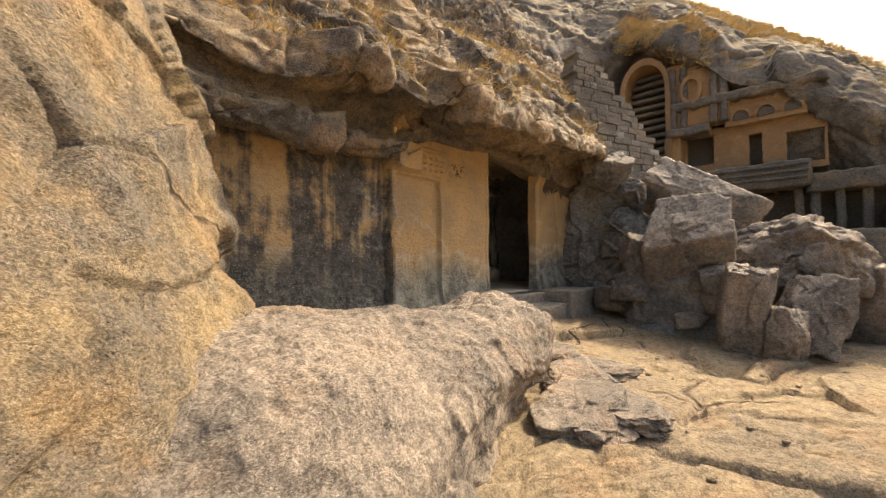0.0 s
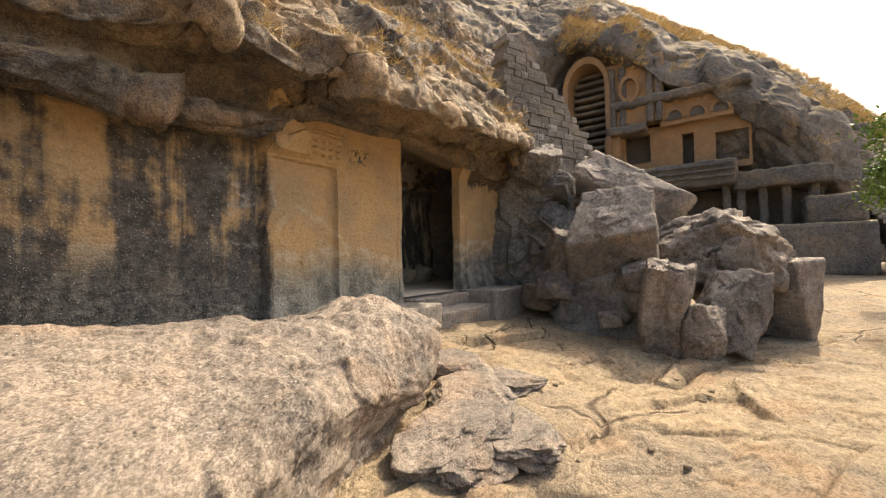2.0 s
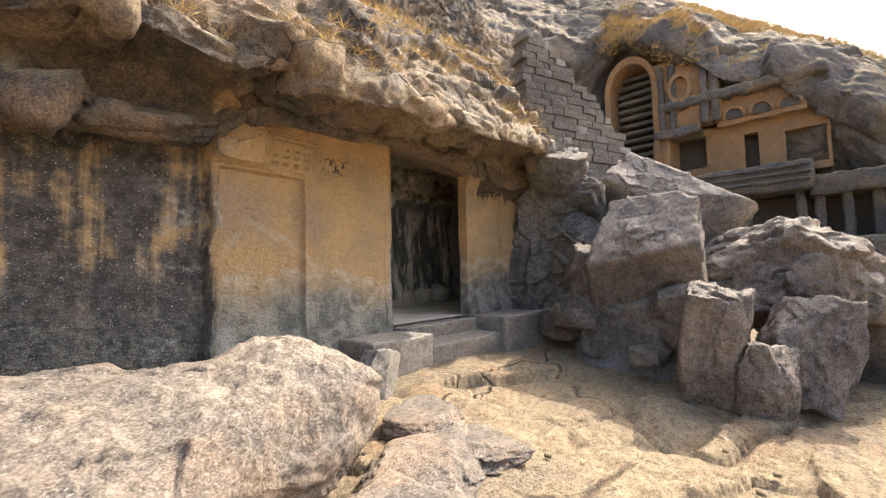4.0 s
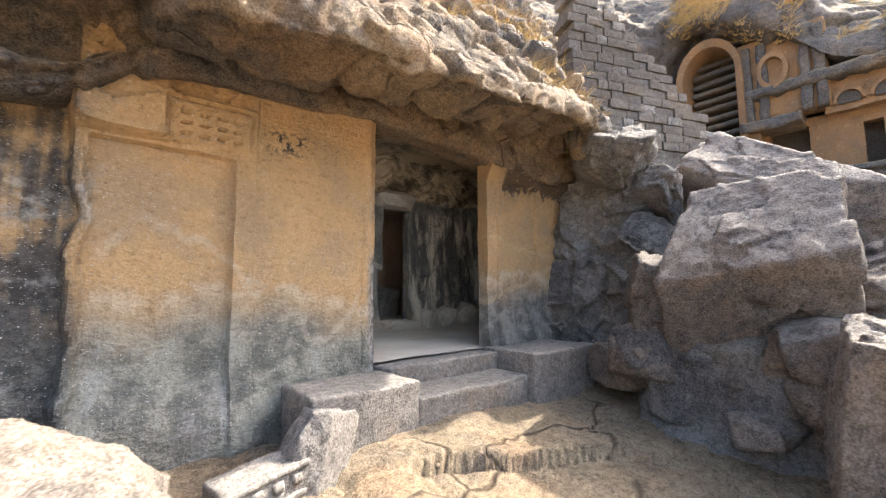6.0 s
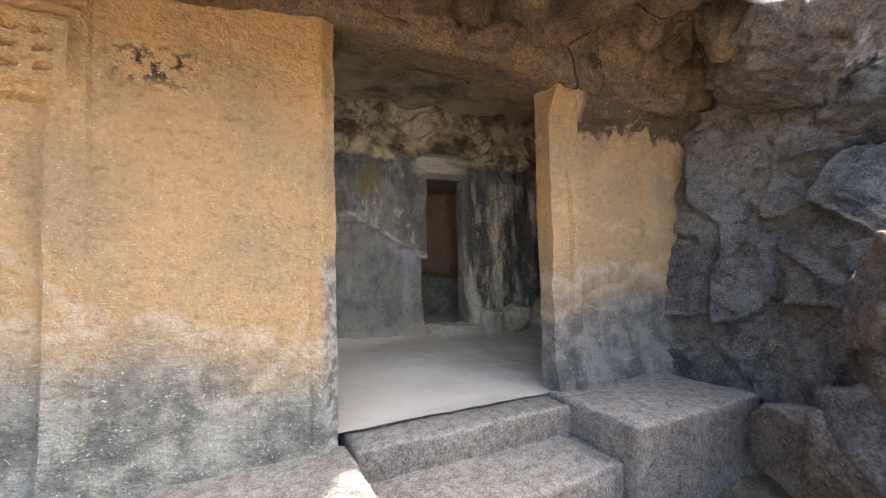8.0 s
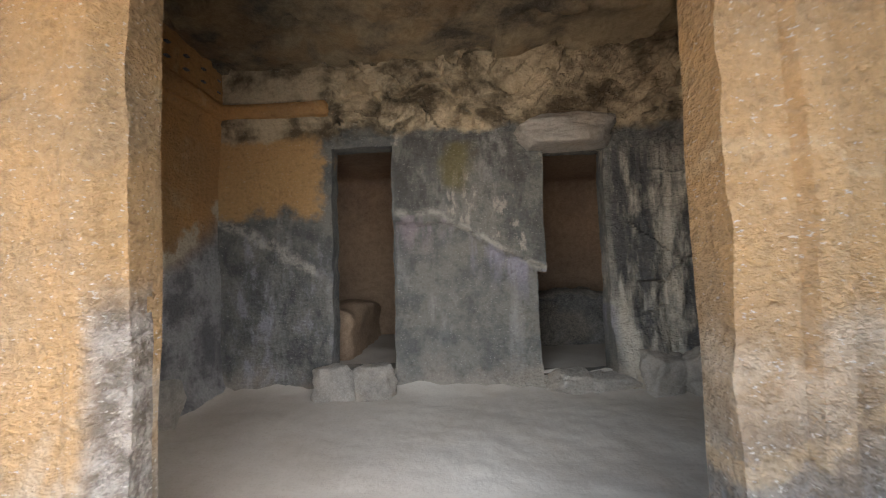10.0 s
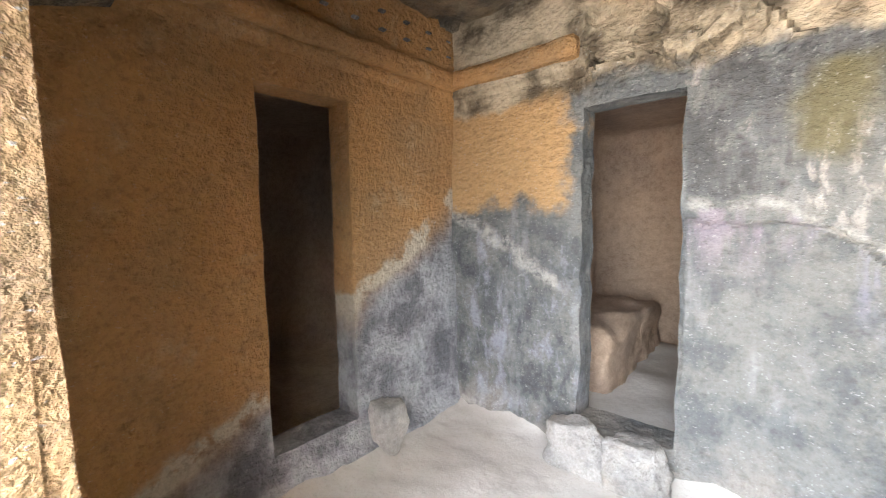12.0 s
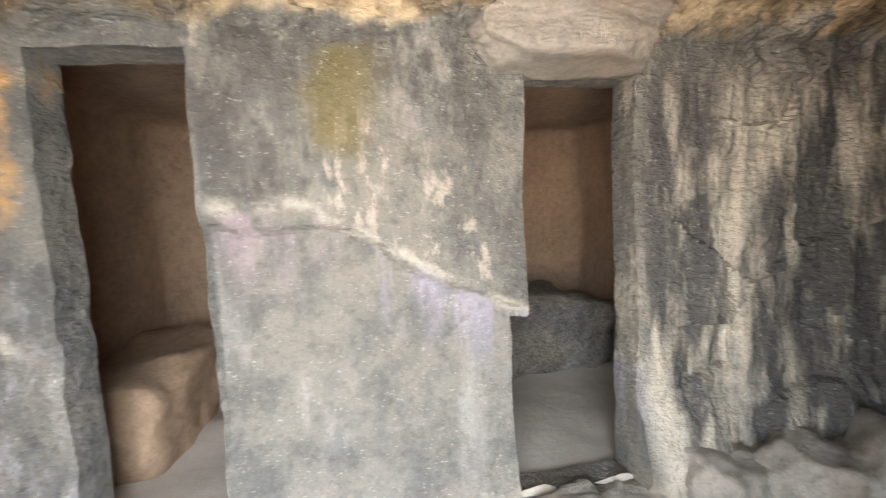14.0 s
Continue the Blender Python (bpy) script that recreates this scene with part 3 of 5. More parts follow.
def pillar_relief(U, V, P):
    r = 0.010 * fbm(P * 6, 4, 2) + 0.02 * fbm(P * 1.5, 3, 5)
    r = r + 0.03 * box01(U, 1.93, 2.03) - 0.05 * box01(U, 2.05, 2.85, 0.02) * np.clip((2.32 + 0.06 * fbm(P * 4, 3, 3) - V) / 0.03, 0, 1)
    far = np.clip((U - 2.9) / 0.35, 0, 1)
    return r + 0.12 * np.clip((V - 2.3) / 0.2, 0, 1) + far * 0.06 * fbm(P * 2.5, 4, 9) + 0.04 * np.clip((0.25 - V) / 0.2, 0, 1)


w = wall_grid("wall_front_b", (0, 0, 0), (1, 0, 0), (0, -1, 0), 1.74, 4.4, -0.9, 3.1, [], 0.14, 0.022, pillar_relief, M_PILLAR, 0.008)
tagged(w, "ochre hewn pillar with carved edge, blackened towards its foot", "wall", kind="structure")


# ---- overhanging brow and the hill above it ----
def brow(x, top, ledge, lip, out, rise, hollow):
    """One profile (y, z), from inside over the ledge, the hollow and the lip, up the hill."""
    return [(0.55, top + 0.1), (0.2, top), (-0.16 - ledge * 0.18, top - 0.02 - 0.06 * ledge), (-0.2 - ledge * 0.2, top + 0.1), (-0.24 - ledge * 0.02 + 0.22 * hollow, top + 0.26),
            (-0.45 * out + 0.3 * hollow, lip + 0.04), (-0.8 * out, lip + 0.02), (-out, lip), (-out - 0.02, lip + 0.2), (-out + 0.2, lip + 0.5 * rise), (-out + 0.5, lip + 0.98 * rise), (-out + 1.05, lip + 1.7 * rise),
            (1.4, lip + 3.0 * rise), (4.5, lip + 5.4 * rise), (10, lip + 11 * rise), (20, lip + 20 * rise)]


BROW = [(-8.0, 2.3, 1, 3.0, 0.5, 1.0, 0), (-5.2, 2.15, 1, 2.6, 0.5, 1.0, 0), (-4.4, 2.12, 1, 2.5, 0.5, 1.0, 0), (-3.95, 2.1, 1, 2.58, 0.62, 1.0, 0.3), (-3.5, 2.1, 1, 2.72, 0.86, 1.0, 1), (-3.0, 2.1, 1, 2.66, 0.88, 1.0, 1), (-2.6, 2.15, 1, 2.62, 0.86, 1.0, 1),
        (-2.1, 2.5, 0.3, 2.68, 1.0, 1.0, 0.3), (-1.7, 2.6, 0, 2.56, 1.15, 1.05, 0), (-1.0, 2.62, 0, 2.5, 1.36, 1.05, 0), (0.0, 2.68, 0, 2.55, 1.36, 1.05, 0), (1.2, 2.6, 0, 2.64, 1.4, 1.0, 0), (2.1, 2.5, 0, 2.74, 1.36, 1.0, 0), (2.8, 2.5, 0, 2.88, 1.05, 0.95, 0),
        (3.5, 2.6, 0, 3.0, 0.6, 0.75, 0), (4.6, 2.7, 0, 3.0, 0.5, 0.75, 0), (7.0, 2.8, 0, 3.2, 0.2, 1.05, 0), (10.0, 3.0, 0, 3.4, 0.0, 1.35, 0)]


def brow_relief(P):
    w = P + 0.35 * np.stack([vnoise(P * 1.1, a) for a in (1, 2, 3)], 1)
    c, g = chunks(w * np.array((0.55, 0.7, 0.8)), 3)
    c2, g2 = chunks(w * np.array((1.5, 1.7, 2.2)) + 3, 13)
    bed = np.abs(((P[:, 2] - 0.45 * P[:, 1] + 0.1 * P[:, 0] + 0.3 * vnoise(P * 0.8, 7)) * 2.0) % 1 - 0.5)
    far = np.clip((P[:, 1] - 1) / 5, 0, 1)
    near = np.clip((P[:, 1] + 0.0) / -0.35, 0.12, 1)
    near = np.where(P[:, 2] > 3.2, 1, near)
    c3, g3 = chunks(w * np.array((3.6, 4.2, 5.0)) + 8, 14)
    r = 0.15 * c + 0.09 * c2 + 0.045 * c3 + 0.07 * fbm(P * 0.9, 4, 21) + 0.022 * fbm(P * 6, 4, 22)
    r = r - 0.07 * np.exp(-(g / 0.05) ** 2) - 0.03 * np.exp(-(g2 / 0.05) ** 2) - 0.035 * np.exp(-(bed / 0.06) ** 2)
    return r * (1 + 0.8 * far) * near


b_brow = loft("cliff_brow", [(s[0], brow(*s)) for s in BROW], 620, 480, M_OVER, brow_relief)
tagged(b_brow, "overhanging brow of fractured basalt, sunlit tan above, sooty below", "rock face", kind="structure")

# ---- sloping ochre rock ----
SLOPE = [
    [(-14, -5.5, -1.2), (-14, -4.0, 1.2), (-14, -3.0, 3.5), (-14, -1.5, 6.0), (-14, 2, 9.5)],
    [(-8.6, -4.4, -1.2), (-8.5, -3.4, 0.4), (-8.4, -2.5, 1.9), (-8.2, -1.6, 3.6), (-8.0, 0.6, 6.2)],
    [(-6.9, -3.6, -1.2), (-6.7, -2.6, 0.15), (-6.5, -1.9, 1.5), (-6.3, -1.2, 2.9), (-6.2, 0.3, 5.0)],
    [(-5.95, -3.3, -1.2), (-5.8, -2.3, -0.15), (-5.55, -1.5, 0.85), (-5.3, -0.8, 2.1), (-5.3, 0.3, 3.6)],
    [(-5.4, -3.1, -1.2), (-5.3, -2.1, -0.3), (-5.05, -1.2, 0.5), (-5.0, -0.6, 1.4), (-5.1, 0.3, 2.5)],
    [(-5.1, -2.8, -1.3), (-5.0, -2.0, -0.6), (-4.75, -1.0, 0.15), (-4.75, -0.3, 0.6), (-5.0, 0.4, 1.8)],
    [(-4.8, -2.6, -1.5), (-4.7, -1.8, -1.0), (-4.5, -0.9, -0.6), (-4.4, -0.2, -0.4), (-4.7, 0.5, 0.6)],
]


def slope_relief(P):
    w = P + 0.3 * np.stack([vnoise(P * 1.1, a) for a in (4, 5, 6)], 1)
    c, g = chunks(w * np.array((0.8, 0.8, 1.1)), 31)
    return 0.10 * c + 0.12 * fbm(P * 0.8, 4, 51) + 0.03 * fbm(P * 5, 5, 52, 0.6) - 0.05 * np.exp(-(g / 0.025) ** 2) * (vnoise(P * 0.9, 12) > -0.2) + 0.03 * ridged(P * 1.6, 2, 6)


s = skin("rock_slope", SLOPE, 330, 300, M_SLOPE, slope_relief)
tagged(s, "bulging sloping rock streaked ochre and grey", "rock slope", kind="structure")

# ---- long low boulder before the facade ----
WHALE = [
    [(-6.3, -3.4, -1.3), (-6.2, -3.0, -0.9), (-6.1, -2.7, -0.6), (-6.0, -2.2, -0.2), (-5.8, -1.6, 0.2), (-5.7, -1.0, 0.3), (-5.6, -0.3, -0.7)],
    [(-5.0, -3.3, -1.2), (-4.9, -2.95, -0.75), (-4.85, -2.75, -0.35), (-4.6, -2.2, -0.02), (-4.6, -1.5, 0.26), (-4.6, -1.0, 0.28), (-4.6, -0.4, -0.8)],
    [(-4.0, -2.85, -1.2), (-3.95, -2.55, -0.75), (-3.9, -2.55, -0.25), (-3.8, -2.2, -0.02), (-3.7, -1.55, 0.2), (-3.7, -1.0, 0.19), (-3.7, -0.5, -0.9)],
    [(-3.25, -2.4, -1.2), (-3.2, -2.3, -0.7), (-3.1, -2.48, -0.3), (-2.95, -2.25, 0.0), (-2.9, -1.7, 0.2), (-2.9, -1.2, 0.15), (-2.8, -0.6, -0.9)],
    [(-2.75, -2.2, -1.2), (-2.65, -2.15, -0.65), (-2.52, -2.38, -0.42), (-2.42, -2.25, 0.02), (-2.5, -1.78, 0.3), (-2.5, -1.35, 0.2), (-2.4, -0.9, -0.9)],
    [(-2.35, -2.0, -1.2), (-2.25, -1.95, -0.65), (-2.12, -2.18, -0.36), (-2.08, -2.1, 0.08), (-2.15, -1.75, 0.2), (-2.2, -1.4, 0.1), (-2.1, -1.1, -0.9)],
    [(-1.98, -1.85, -1.2), (-1.98, -1.85, -0.7), (-1.95, -1.9, -0.4), (-1.95, -1.85, -0.1), (-1.97, -1.68, -0.04), (-2.0, -1.5, -0.1), (-2.0, -1.3, -1.0)],
]


def whale_relief(P):
    c, g = chunks((P + 0.3 * np.stack([vnoise(P * 1.4, a) for a in (7, 8, 9)], 1)) * np.array((0.9, 1.3, 1.2)) + 7, 71)
    c = c * np.clip(g / 0.25, 0, 1)
    c2, g2 = chunks((P + 0.2 * np.stack([vnoise(P * 2, a) for a in (1, 2, 3)], 1)) * np.array((1.6, 2.4, 2.4)), 73)
    ledge = 0.04 * np.tanh(3 * (fbm(P * np.array((0.6, 1.0, 2.2)), 3, 74)))
    return 0.04 * c + 0.03 * c2 + 0.5 * ledge + 0.035 * fbm(P * 1.6, 4, 61) + 0.022 * fbm(P * 7, 5, 62, 0.6)


s = skin("long_boulder", WHALE, 330, 230, M_WHALE, whale_relief)
tagged(s, "long low grey-brown boulder with pale speckled top on the ground", "boulder")


def boulder(name, at, size, planes, mat, s, label, turn=(0, 0, 0), sub=5, amp=0.05, chunk=0.03, group=""):
    ob = new(name, boulder_mesh(name, planes, mat, sub, amp, s, 2.0, chunk))
    ob.matrix_world = pose(*at, *turn) @ Matrix.Diagonal((*size, 1))
    return tagged(ob, label, "boulder", group)


CUBE = [(1, 0, 0, 1), (-1, 0, 0, 1), (0, 1, 0, 1), (0, -1, 0, 1), (0, 0, 1, 1), (0, 0, -1, 1)]


def cut(s, n=6, lo=1.0, hi=1.25):
    r = random.Random(s)
    out = list(CUBE)
    for i in range(n):
        a, b = r.uniform(0, 6.28), r.uniform(-0.8, 0.9)
        out.append((math.cos(a), math.sin(a), b, r.uniform(lo, hi)))
    return out


G = "fallen boulder pile"
SLAB = [(0, 0, 1, 0.95), (0, 0, -1, 1.0), (-0.75, 0.1, 0.75, 0.72), (-0.85, -0.1, -0.6, 0.85), (0.9, 0, -0.2, 1.0), (0.2, 1, 0.1, 1.0), (-0.1, -1, 0.05, 0.85), (0.25, -0.6, 0.8, 1.0), (0.3, -0.5, -0.9, 0.95)]
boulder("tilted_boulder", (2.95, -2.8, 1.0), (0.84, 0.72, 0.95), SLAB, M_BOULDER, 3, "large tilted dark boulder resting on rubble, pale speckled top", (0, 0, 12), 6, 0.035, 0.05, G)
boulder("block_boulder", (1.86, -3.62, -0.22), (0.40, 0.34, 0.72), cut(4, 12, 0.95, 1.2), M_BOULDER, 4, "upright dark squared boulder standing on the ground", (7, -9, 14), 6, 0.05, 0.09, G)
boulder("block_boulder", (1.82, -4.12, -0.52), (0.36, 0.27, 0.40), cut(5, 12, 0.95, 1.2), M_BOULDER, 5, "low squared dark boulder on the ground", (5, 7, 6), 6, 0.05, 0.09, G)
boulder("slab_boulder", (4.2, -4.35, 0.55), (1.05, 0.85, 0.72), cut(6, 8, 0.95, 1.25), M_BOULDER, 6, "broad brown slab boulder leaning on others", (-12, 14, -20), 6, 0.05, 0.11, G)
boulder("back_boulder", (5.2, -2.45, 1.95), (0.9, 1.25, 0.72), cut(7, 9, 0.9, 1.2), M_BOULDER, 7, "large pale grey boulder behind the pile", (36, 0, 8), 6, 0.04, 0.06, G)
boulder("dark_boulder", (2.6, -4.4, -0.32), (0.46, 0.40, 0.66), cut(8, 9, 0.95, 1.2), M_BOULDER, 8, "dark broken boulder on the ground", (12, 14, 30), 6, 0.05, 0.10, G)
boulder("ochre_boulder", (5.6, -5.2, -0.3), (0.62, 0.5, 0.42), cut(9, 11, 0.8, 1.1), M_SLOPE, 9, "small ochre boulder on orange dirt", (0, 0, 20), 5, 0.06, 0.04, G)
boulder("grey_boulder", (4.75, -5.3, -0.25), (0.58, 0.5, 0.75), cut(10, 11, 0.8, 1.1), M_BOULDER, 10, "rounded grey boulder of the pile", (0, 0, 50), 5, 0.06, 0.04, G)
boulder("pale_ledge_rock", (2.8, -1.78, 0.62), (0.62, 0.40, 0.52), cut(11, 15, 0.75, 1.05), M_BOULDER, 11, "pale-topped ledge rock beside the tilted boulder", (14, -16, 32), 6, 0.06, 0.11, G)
boulder("foot_rock", (-0.98, -0.75, -0.45), (0.26, 0.22, 0.34), cut(12, 11, 0.8, 1.1), M_STEP, 12, "pale broken rock beside the entrance step", (0, 12, 30), 5, 0.06, 0.05)
rr = random.Random(5)
for i in range(26):
    y = rr.uniform(-3.6, -1.3)
    x = 2.35 + rr.uniform(-0.15, 0.7) + 0.1 * (y + 2.5)
    z = rr.uniform(-0.6, 0.25)
    r = rr.uniform(0.18, 0.36)
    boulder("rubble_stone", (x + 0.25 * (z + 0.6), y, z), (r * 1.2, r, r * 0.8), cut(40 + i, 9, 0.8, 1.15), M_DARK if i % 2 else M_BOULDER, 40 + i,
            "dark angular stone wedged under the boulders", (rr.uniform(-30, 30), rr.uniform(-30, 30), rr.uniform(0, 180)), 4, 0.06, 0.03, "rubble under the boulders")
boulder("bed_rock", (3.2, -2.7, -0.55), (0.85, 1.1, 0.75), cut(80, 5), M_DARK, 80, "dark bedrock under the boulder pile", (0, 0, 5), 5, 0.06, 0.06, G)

# ---- flat rocks and stones on the ground ----
for i, (x, y, sx, sy, sz) in enumerate([(-2.4, -2.62, 0.66, 0.42, 0.17), (-1.7, -2.3, 0.55, 0.40, 0.13), (-1.25, -1.85, 0.45, 0.34, 0.15), (-2.2, -3.0, 0.42, 0.30, 0.11), (-1.15, -2.45, 0.36, 0.3, 0.09)]):
    boulder("flat_rock", (x, y, float(ground_z(x, y)) + 0.02), (sx, sy, sz), cut(90 + i, 9, 0.85, 1.15), M_WHALE, 90 + i, "low flat grey-brown rock set in the ground", (0, 0, 25 + 8 * i), 6, 0.06, 0.07, "flat rocks")
for i in range(90):
    x, y = rr.uniform(-3.0, 3.0), rr.uniform(-4.3, -0.9)
    r = rr.choice((0.006, 0.009, 0.012, 0.022))
    boulder("pebble", (x, y, float(ground_z(x, y)) + r * 0.3 + 0.01), (r * 1.3, r, r * 0.8), cut(300 + i % 7, 3), M_GROUND, i % 7, "small loose stone on the rock ground", (0, 0, rr.uniform(0, 180)), 2, 0.05, 0, "loose stones")

# ---- dark rock beside the pillar ----
DARKW = [
    [(3.0, 0.0, -0.9), (3.05, 0.0, 0.4), (3.25, 0.02, 1.4), (3.45, 0.02, 2.3), (3.5, 0.0, 3.2)],
    [(3.2, -0.35, -0.9), (3.3, -0.3, 0.4), (3.4, -0.25, 1.4), (3.5, -0.3, 2.3), (3.4, -0.5, 3.0)],
    [(3.35, -0.8, -0.9), (3.45, -0.75, 0.3), (3.5, -0.7, 1.2), (3.55, -0.8, 2.0), (3.5, -0.9, 2.7)],
    [(3.1, -1.3, -0.9), (3.2, -1.3, 0.2), (3.3, -1.25, 1.0), (3.55, -1.2, 1.7), (3.9, -1.1, 2.3)],
    [(2.75, -1.8, -0.9), (2.8, -1.8, 0.0), (2.95, -1.75, 0.7), (3.6, -1.65, 1.2), (4.4, -1.4, 1.9)],
    [(3.2, -2.6, -0.9), (3.3, -2.5, 0.0), (3.6, -2.4, 0.6), (4.4, -2.2, 0.9), (5.6, -1.9, 1.4)],
]


def dark_relief(P):
    c, g = chunks(P * 1.5 + 2, 41)
    c2, g2 = chunks(P * 4 + 2, 44)
    c3, g3 = chunks(P * 9 + 2, 45)
    return 0.15 * c + 0.05 * c2 + 0.015 * c3 + 0.06 * fbm(P * 1.2, 4, 42) + 0.015 * fbm(P * 8, 4, 43) - 0.04 * np.exp(-(g / 0.05) ** 2)


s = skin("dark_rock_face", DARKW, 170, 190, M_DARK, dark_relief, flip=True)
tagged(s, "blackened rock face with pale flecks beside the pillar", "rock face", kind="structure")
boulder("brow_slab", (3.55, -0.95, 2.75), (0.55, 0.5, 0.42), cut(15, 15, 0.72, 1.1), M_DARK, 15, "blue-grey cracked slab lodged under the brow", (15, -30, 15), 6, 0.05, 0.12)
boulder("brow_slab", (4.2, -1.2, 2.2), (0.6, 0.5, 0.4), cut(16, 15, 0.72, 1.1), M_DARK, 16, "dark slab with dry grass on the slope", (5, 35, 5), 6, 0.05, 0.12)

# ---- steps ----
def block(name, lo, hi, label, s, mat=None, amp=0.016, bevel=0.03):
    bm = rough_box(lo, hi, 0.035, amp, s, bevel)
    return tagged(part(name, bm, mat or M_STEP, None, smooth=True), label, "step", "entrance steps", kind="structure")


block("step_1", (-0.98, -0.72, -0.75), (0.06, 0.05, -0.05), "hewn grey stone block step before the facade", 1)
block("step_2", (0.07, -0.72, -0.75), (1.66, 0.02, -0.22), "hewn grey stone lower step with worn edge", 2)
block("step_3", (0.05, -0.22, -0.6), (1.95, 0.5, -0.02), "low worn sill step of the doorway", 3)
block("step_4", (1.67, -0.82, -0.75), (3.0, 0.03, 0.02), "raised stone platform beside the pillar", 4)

# ---- carved block leaning on the step ----
def carved_block():
    e = empty("carved_fragment", "broken grey carved stone block with a notched band beside the step", "stone block")
    fx, fy = -1.36, -0.84
    fz = float(ground_z(fx, fy))
    e.matrix_world = pose(fx, fy, fz - 0.05, 0, -7, 8)
    part("block", rough_box((-0.3, -0.17, -0.08), (0.3, 0.17, 0.2), 0.03, 0.02, 17, 0.03), M_STEP, e, smooth=True)
    for i in range(4):
        part("raised_stud", rough_box((-0.25 + i * 0.13, -0.2, 0.07), (-0.17 + i * 0.13, -0.15, 0.14), 0.03, 0.006, 60 + i, 0.012), M_STEP, e, smooth=True)
    part("raised_band", rough_box((-0.29, -0.195, -0.02), (0.29, -0.15, 0.03), 0.03, 0.008, 66, 0.012), M_STEP, e, smooth=True)
    part("raised_band", rough_box((-0.29, -0.195, 0.16), (0.29, -0.15, 0.2), 0.03, 0.008, 67, 0.012), M_STEP, e, smooth=True)


carved_block()

# ---- inner chamber ----
def plain(a, s=0, low=1.3):
    return lambda U, V, P: a * fbm(P * 5, 4, s) + 2 * a * fbm(P * low, 3, s + 1)


ROOM = Matrix.Translation(ROOM_AT) @ Matrix.Diagonal((ROOM_SIZE,) * 3 + (1.0,))
outside = set(bpy.data.objects)
X0, X1, YB, ZC = -1.185, 4.2, 2.31, 2.95
nx, ny = 150, 90
gx, gy = np.meshgrid(np.linspace(X0 - 0.05, X1 + 0.05, nx), np.linspace(-0.22, YB + 0.05, ny), indexing="ij")
P = np.stack([gx.ravel(), gy.ravel(), gx.ravel() * 0], 1)
dep = np.minimum(np.minimum(P[:, 0] - X0, YB - P[:, 1]), 0.6)
P[:, 2] = 0.012 * fbm(P * 2, 4, 3) + 0.004 * fbm(P * 12, 3, 4) + 0.10 * np.exp(-(dep / 0.13)) + 0.02 * fbm(P * 5, 3, 9) * np.exp(-(dep / 0.2))
tagged(new("floor", mesh_from("floor", P, grid_faces(nx, ny), M_FLOOR)), "dusty grey-tan uneven rock floor of the chamber", "floor", kind="structure")


def left_relief(U, V, P):
    r = 0.008 * fbm(P * 5, 4, 3) + 0.02 * fbm(P * 1.3, 3, 4)
    return r + 0.09 * np.exp(-np.clip(V - 0.05, 0, 9) / 0.12) + 0.04 * np.clip((V - 2.62) / 0.02, 0, 1) + 0.03 * box01(V, 2.42, 2.62, 0.03) * (1 + 0.3 * fbm(P * 6, 3, 8))


w = wall_grid("wall_west", (X0, 0, 0), (0, 1, 0), (1, 0, 0), -0.1, YB + 0.05, -0.1, 3.1, [(0.765, 1.32, 0.26, 2.22)], 0.2, 0.025, left_relief, M_LEFT, 0.006)
tagged(w, "ochre chamber wall greyed low down, with a dark doorway", "wall", kind="structure")


def back_relief(U, V, P):
    r = 0.010 * fbm(P * 6, 4, 13) + 0.025 * fbm(P * 1.4, 3, 14)
    c, g = chunks(P * 2.2, 55)
    up = np.clip((V - 2.25 - 0.06 * fbm(P * 3, 3, 2)) / 0.05, 0, 1) * np.clip((U + 0.25) / 0.2, 0, 1)
    cb, gb = chunks((P + 0.12 * np.stack([vnoise(P * 4, a) for a in (1, 2, 3)], 1)) * np.array((2.6, 2.6, 5.5)), 57)
    r = r + up * (0.08 + 0.07 * c + 0.10 * cb) + 0.05 * np.clip((V - 2.62) / 0.02, 0, 1) * np.clip((-0.1 - U) / 0.1, 0, 1)
    r = r + 0.05 * box01(V, 2.42, 2.62, 0.03) * np.clip((-0.2 - U) / 0.1, 0, 1)
    crack = V + 0.05 * fbm(P * 3, 3, 88) - (1.52 - 0.55 * np.clip(U - 0.8, 0, 1))
    r = r - 0.05 * np.clip(-crack / 0.03, 0, 1) * box01(U, 0.4, 1.75, 0.02) * np.clip((V - 0.1) / 0.5, 0, 1)
    right = np.clip((U - 2.4) / 0.2, 0, 1)
    r = r + right * (0.08 * fbm(np.stack([U * 4, V * 0.8, U * 0], 1), 4, 66) + 0.05 * c)
    r = r + 0.10 * np.exp(-np.clip(V - 0.02, 0, 9) / 0.10) + 0.10 * np.clip((0.55 - V) / 0.5, 0, 1) * box01(U, 1.8, 4.4, 0.2) * (1 + fbm(P * 3, 3, 1))
    return r


w = wall_grid("wall_north", (0, YB, 0), (1, 0, 0), (0, -1, 0), X0 - 0.1, X1 + 0.1, -0.1, 3.1, [(-0.155, 0.40, 0.2, 2.19), (1.75, 2.29, 0.12, 2.085), (1.675, 1.75, 0.12, 1.0)], 0.2, 0.022, back_relief, M_BACK, 0.008)
tagged(w, "grey flaking chamber wall with chalky bloom and two cell doorways", "wall", kind="structure")
w = wall_grid("wall_east", (X1, 0, 0), (0, 1, 0), (-1, 0, 0), -0.1, YB + 0.05, -0.1, 3.1, [], 0.2, 0.05, plain(0.03, 5), M_DARK)
tagged(w, "dark rough end wall of the chamber", "wall", kind="structure")
nx, ny = 190, 100
gx, gy = np.meshgrid(np.linspace(X0 - 0.1, X1 + 0.1, nx), np.linspace(-0.2, YB + 0.1, ny), indexing="ij")
